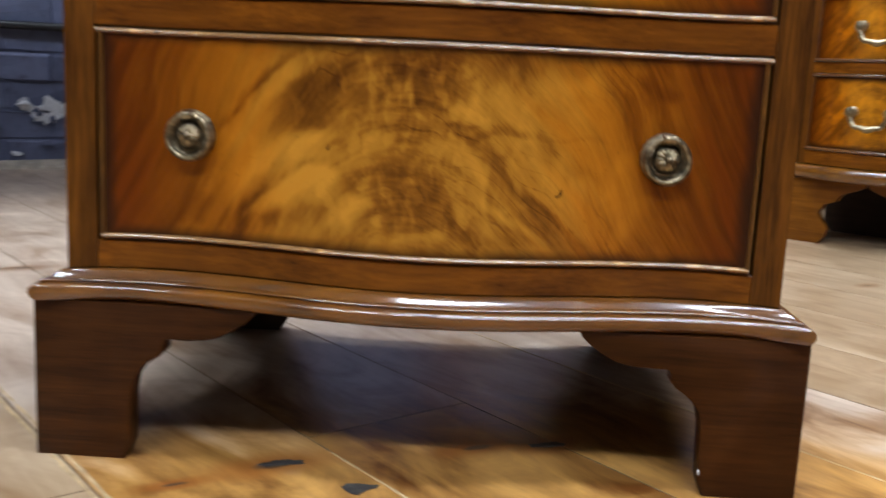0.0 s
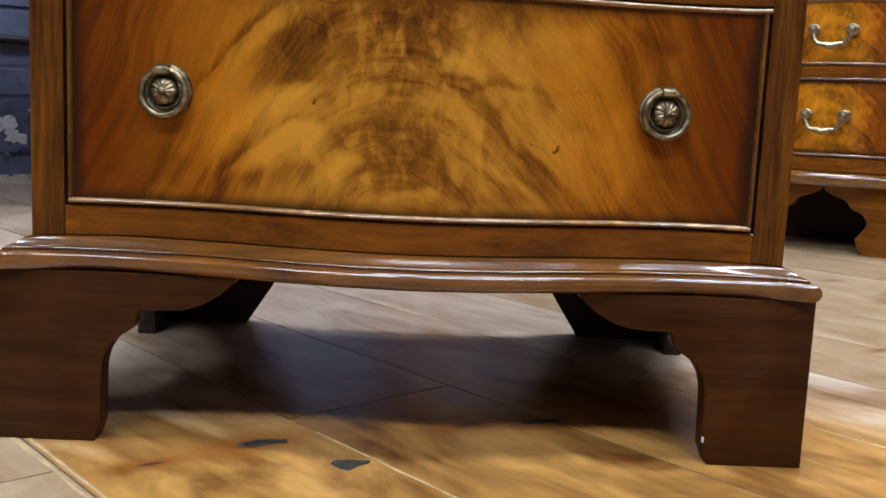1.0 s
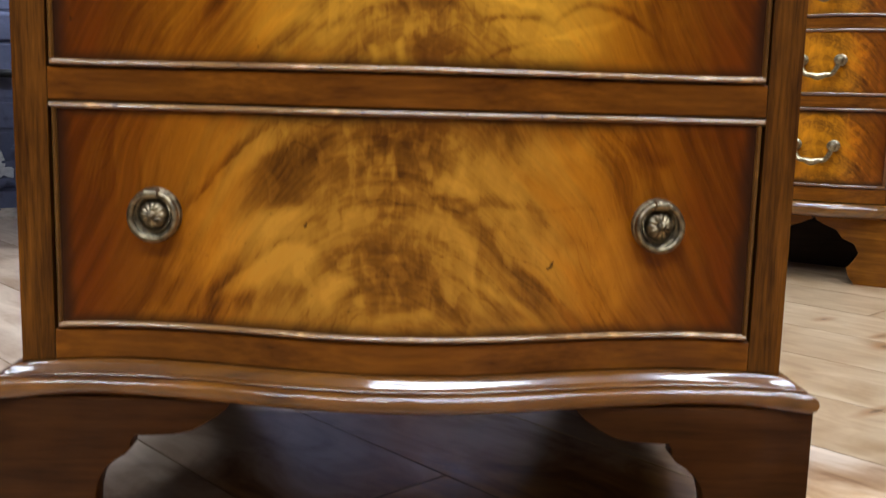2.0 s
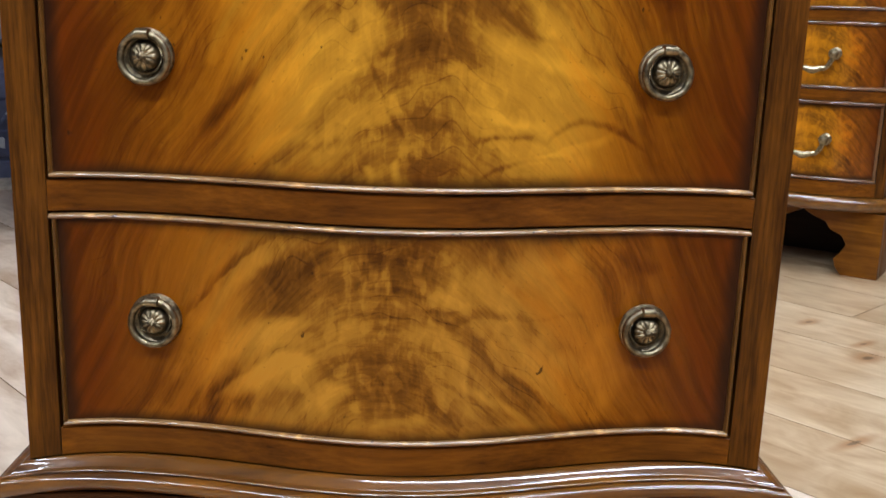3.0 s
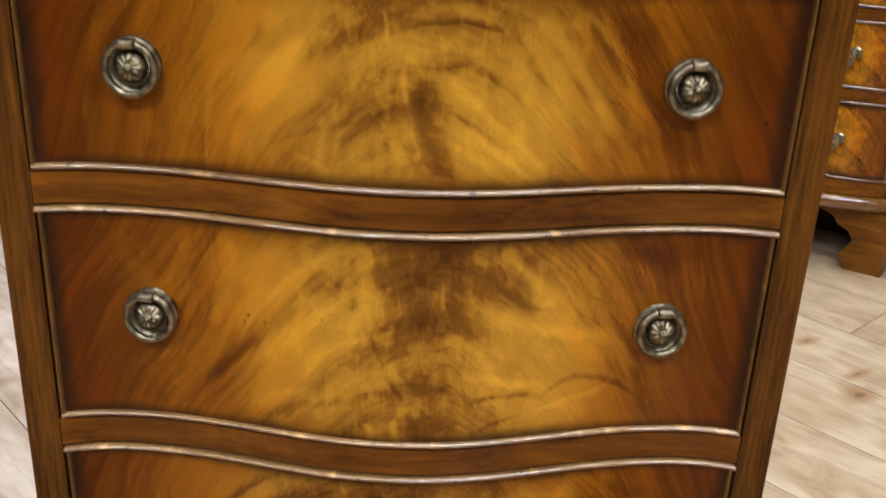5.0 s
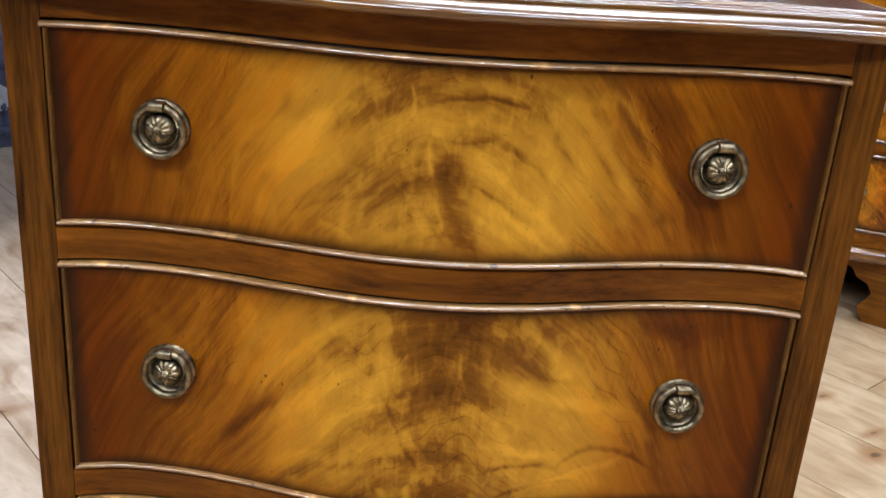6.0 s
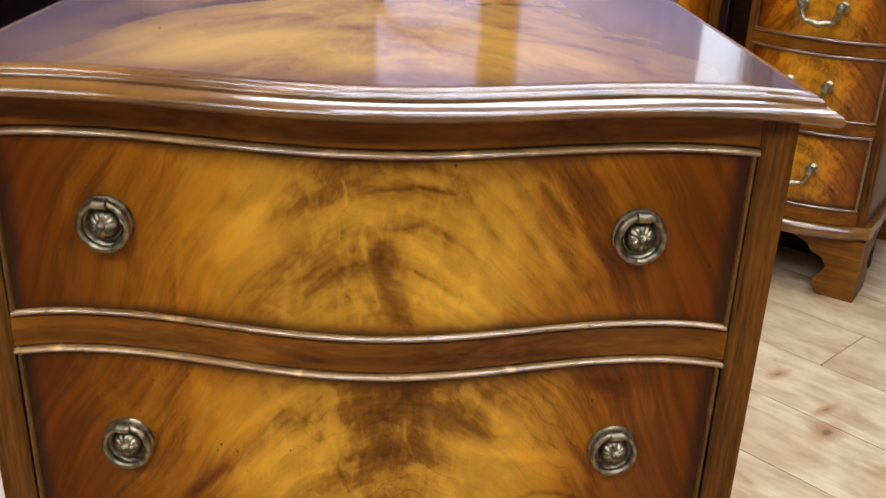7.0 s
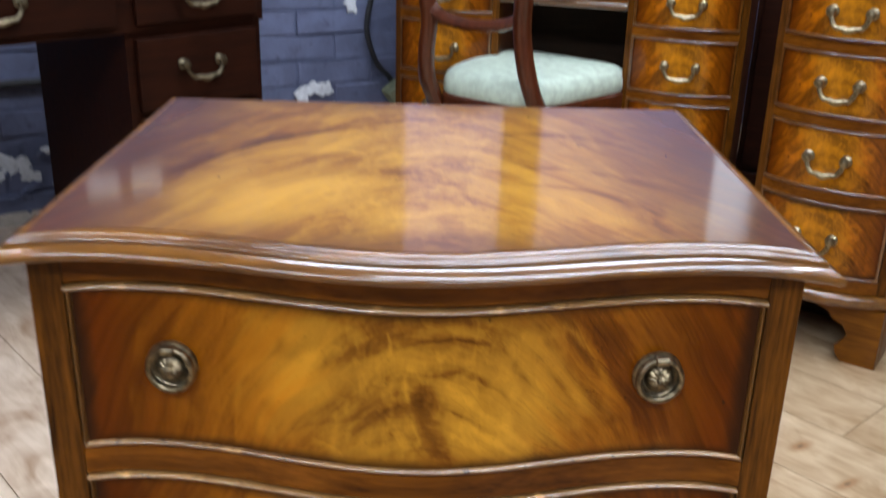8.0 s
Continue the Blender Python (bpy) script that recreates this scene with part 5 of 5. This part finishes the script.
for s0, s1 in zip(SEAMS, SEAMS[1:]):
    joints = [-5.5]
    fixed = [e for k, v in ENDS.items() if abs(k - s0) < 0.02 for e in v]
    a = -5.5 + rng.uniform(0.4, 2.0)
    while a < 5.5:
        if all(abs(a - f) > 0.5 for f in fixed) and not (abs(a) < 0.7 and -0.4 < s0 < 0.3):
            joints.append(a)
        a += rng.uniform(1.3, 2.4)
    joints = sorted(joints + fixed + [5.5])
    for a0, a1 in zip(joints, joints[1:]):
        mid = along * ((a0 + a1) / 2) + across * ((s0 + s1) / 2)
        if not any(inside(along * (a0 + (a1 - a0) * k / 6) + across * ((s0 + s1) / 2)) for k in range(7)):
            continue
        hl, hw = (a1 - a0) / 2 - 0.0003, (s1 - s0) / 2 - 0.0003
        bm = bmesh.new()
        top = [bm.verts.new((x, y, 0.0)) for x, y in ((-hl + 0.0005, -hw + 0.0005), (hl - 0.0005, -hw + 0.0005), (hl - 0.0005, hw - 0.0005), (-hl + 0.0005, hw - 0.0005))]
        rim = [bm.verts.new((x, y, -0.0012)) for x, y in ((-hl, -hw), (hl, -hw), (hl, hw), (-hl, hw))]
        low = [bm.verts.new((x, y, -0.0178)) for x, y in ((-hl, -hw), (hl, -hw), (hl, hw), (-hl, hw))]
        bm.faces.new(top)
        for i in range(4):
            j = (i + 1) % 4
            bm.faces.new((rim[i], rim[j], top[j], top[i]))
            bm.faces.new((low[i], low[j], rim[j], rim[i]))
        # boards end under the walls
        place = Matrix.Translation((mid.x, mid.y, 0)) @ Matrix.Rotation(TURN, 4, "Z")
        back = place.inverted()
        for p, out in ROOM:
            bmesh.ops.bisect_plane(bm, geom=bm.verts[:] + bm.edges[:] + bm.faces[:], plane_co=back @ p, plane_no=(back.to_3x3() @ out), clear_outer=True)
        if not bm.faces:
            bm.free()
            continue
        tone = BOARD if -0.3 < s0 < 0.45 else PALE
        board = part("floorboard", bm, tone, floor, m=place)
        board.data.materials.append(SOIL)
        board.data.polygons.foreach_set("material_index", [0 if p.normal.z > 0.95 else 1 for p in board.data.polygons])

def ragged_strip(length, w, seed):
    """A thin filled seam whose edges are broken, along x."""
    rng = random.Random(seed)
    n = int(length / 0.012)
    rows = []
    for i in range(n + 1):
        x = length * i / n
        mid, h = rng.uniform(-0.15, 0.15) * w, w * (0.12 if rng.random() < 0.08 else rng.uniform(0.32, 0.62))
        top = 0.0006 if rng.random() > 0.03 else -0.0006
        rows.append([(x, mid - h, -0.012), (x, mid - h, top - 0.0004), (x, mid - h * 0.5, top), (x, mid + h * 0.5, top), (x, mid + h, top - 0.0004), (x, mid + h, -0.012)])
    return grid_sheet(bmesh.new(), rows, closed=True, caps=True)


for k, (s, a0, a1, w) in enumerate([(-0.032, -0.06, 1.3, 0.0024), (-0.2125, -0.9, 1.3, 0.0036), (-0.2045, -0.9, 1.3, 0.0032), (0.302, -0.4, 0.9, 0.002)]):
    part("seam_filler", ragged_strip(a1 - a0, w, 31 + k), FILLER, floor, m=Matrix.Translation(across * s + along * a0) @ Matrix.Rotation(TURN, 4, "Z"))

chip = [(-0.5, 0.1), (-0.42, 0.36), (-0.1, 0.46), (0.25, 0.40), (0.5, 0.45), (0.46, 0.2), (0.2, -0.1), (0.02, -0.5), (-0.2, -0.42), (-0.38, -0.18)]
bm = grid_sheet(bmesh.new(), [[(0.027 * a * k, 0.021 * b * k, z) for a, b in chip] for k, z in ((1.0, -0.0003), (0.96, 0.0004), (0.02, 0.0005))], closed=True, caps=True)
part("knot", bm, KNOT, floor, m=pose(-0.034, -0.040, 0.0001))
for i, (x, y, w, h, turn) in enumerate([(-0.098, -0.002, 0.036, 0.016, 22), (0.108, 0.070, 0.036, 0.014, 12)]):
    part("knot", flake(w * 0.8, h * 0.75, 71 + i, 0.0005, 30, 0.7), KNOT, floor, m=pose(x, y, 0.0001, -90) @ pose(0, 0, 0, 0, -turn, 0))

# ---------------- bricks ----------------
BRICK_L, BRICK_H = 0.235, 0.0755


def brick_mesh(k, length):
    rng = random.Random(100 + k)
    bm = boxed(-length / 2, length / 2, 0.0, 0.05, -0.0355, 0.0355)
    bmesh.ops.bevel(bm, geom=[e for e in bm.edges if max(v.co.y for v in e.verts) < 0.01], offset=0.006, segments=2, affect="EDGES", profile=0.5)
    for v in bm.verts:
        v.co += Vector((rng.uniform(-0.004, 0.004), rng.uniform(-0.004, 0.004) if v.co.y < 0.01 else 0, rng.uniform(-0.003, 0.003)))
    me = bpy.data.meshes.new("brick")
    bmesh.ops.recalc_face_normals(bm, faces=bm.faces)
    bm.to_mesh(me)
    bm.free()
    me.materials.append(BLUE)
    return me


MESHES = [brick_mesh(k, 0.230) for k in range(10)]
rng = random.Random(5)
rest_v, rest_f = [], []
for row in range(int(CEILING / BRICK_H)):
    z = 0.0375 + row * BRICK_H
    x = W0 + 0.12 + (0.1175 if row % 2 else 0.0)
    while x < W1 - 0.12:
        inwin = WIN[0] - 0.115 < x < WIN[1] + 0.115 and WIN[2] - 0.03 < z < WIN[3] + 0.03
        if not inwin:
            me = MESHES[rng.randrange(10)]
            proud = rng.uniform(-0.004, 0.003)
            if -0.75 < x < 2.4 and z < 0.80:
                b = new("brick", me)
                b.parent = wall
                b.location = (x, proud - 0.006, z)
                b.rotation_euler = (0, rng.uniform(-0.012, 0.012), 0)
            else:
                base = len(rest_v)
                rest_v += [(x + v.co.x, proud - 0.006 + v.co.y, z + v.co.z) for v in me.vertices]
                rest_f += [[base + i for i in p.vertices] for p in me.polygons]
        x += BRICK_L
me = bpy.data.meshes.new("brickwork")
me.from_pydata(rest_v, [], rest_f)
me.materials.append(BLUE)
ob = new("brickwork", me)
ob.parent = wall
ob["kind"] = "stuff"
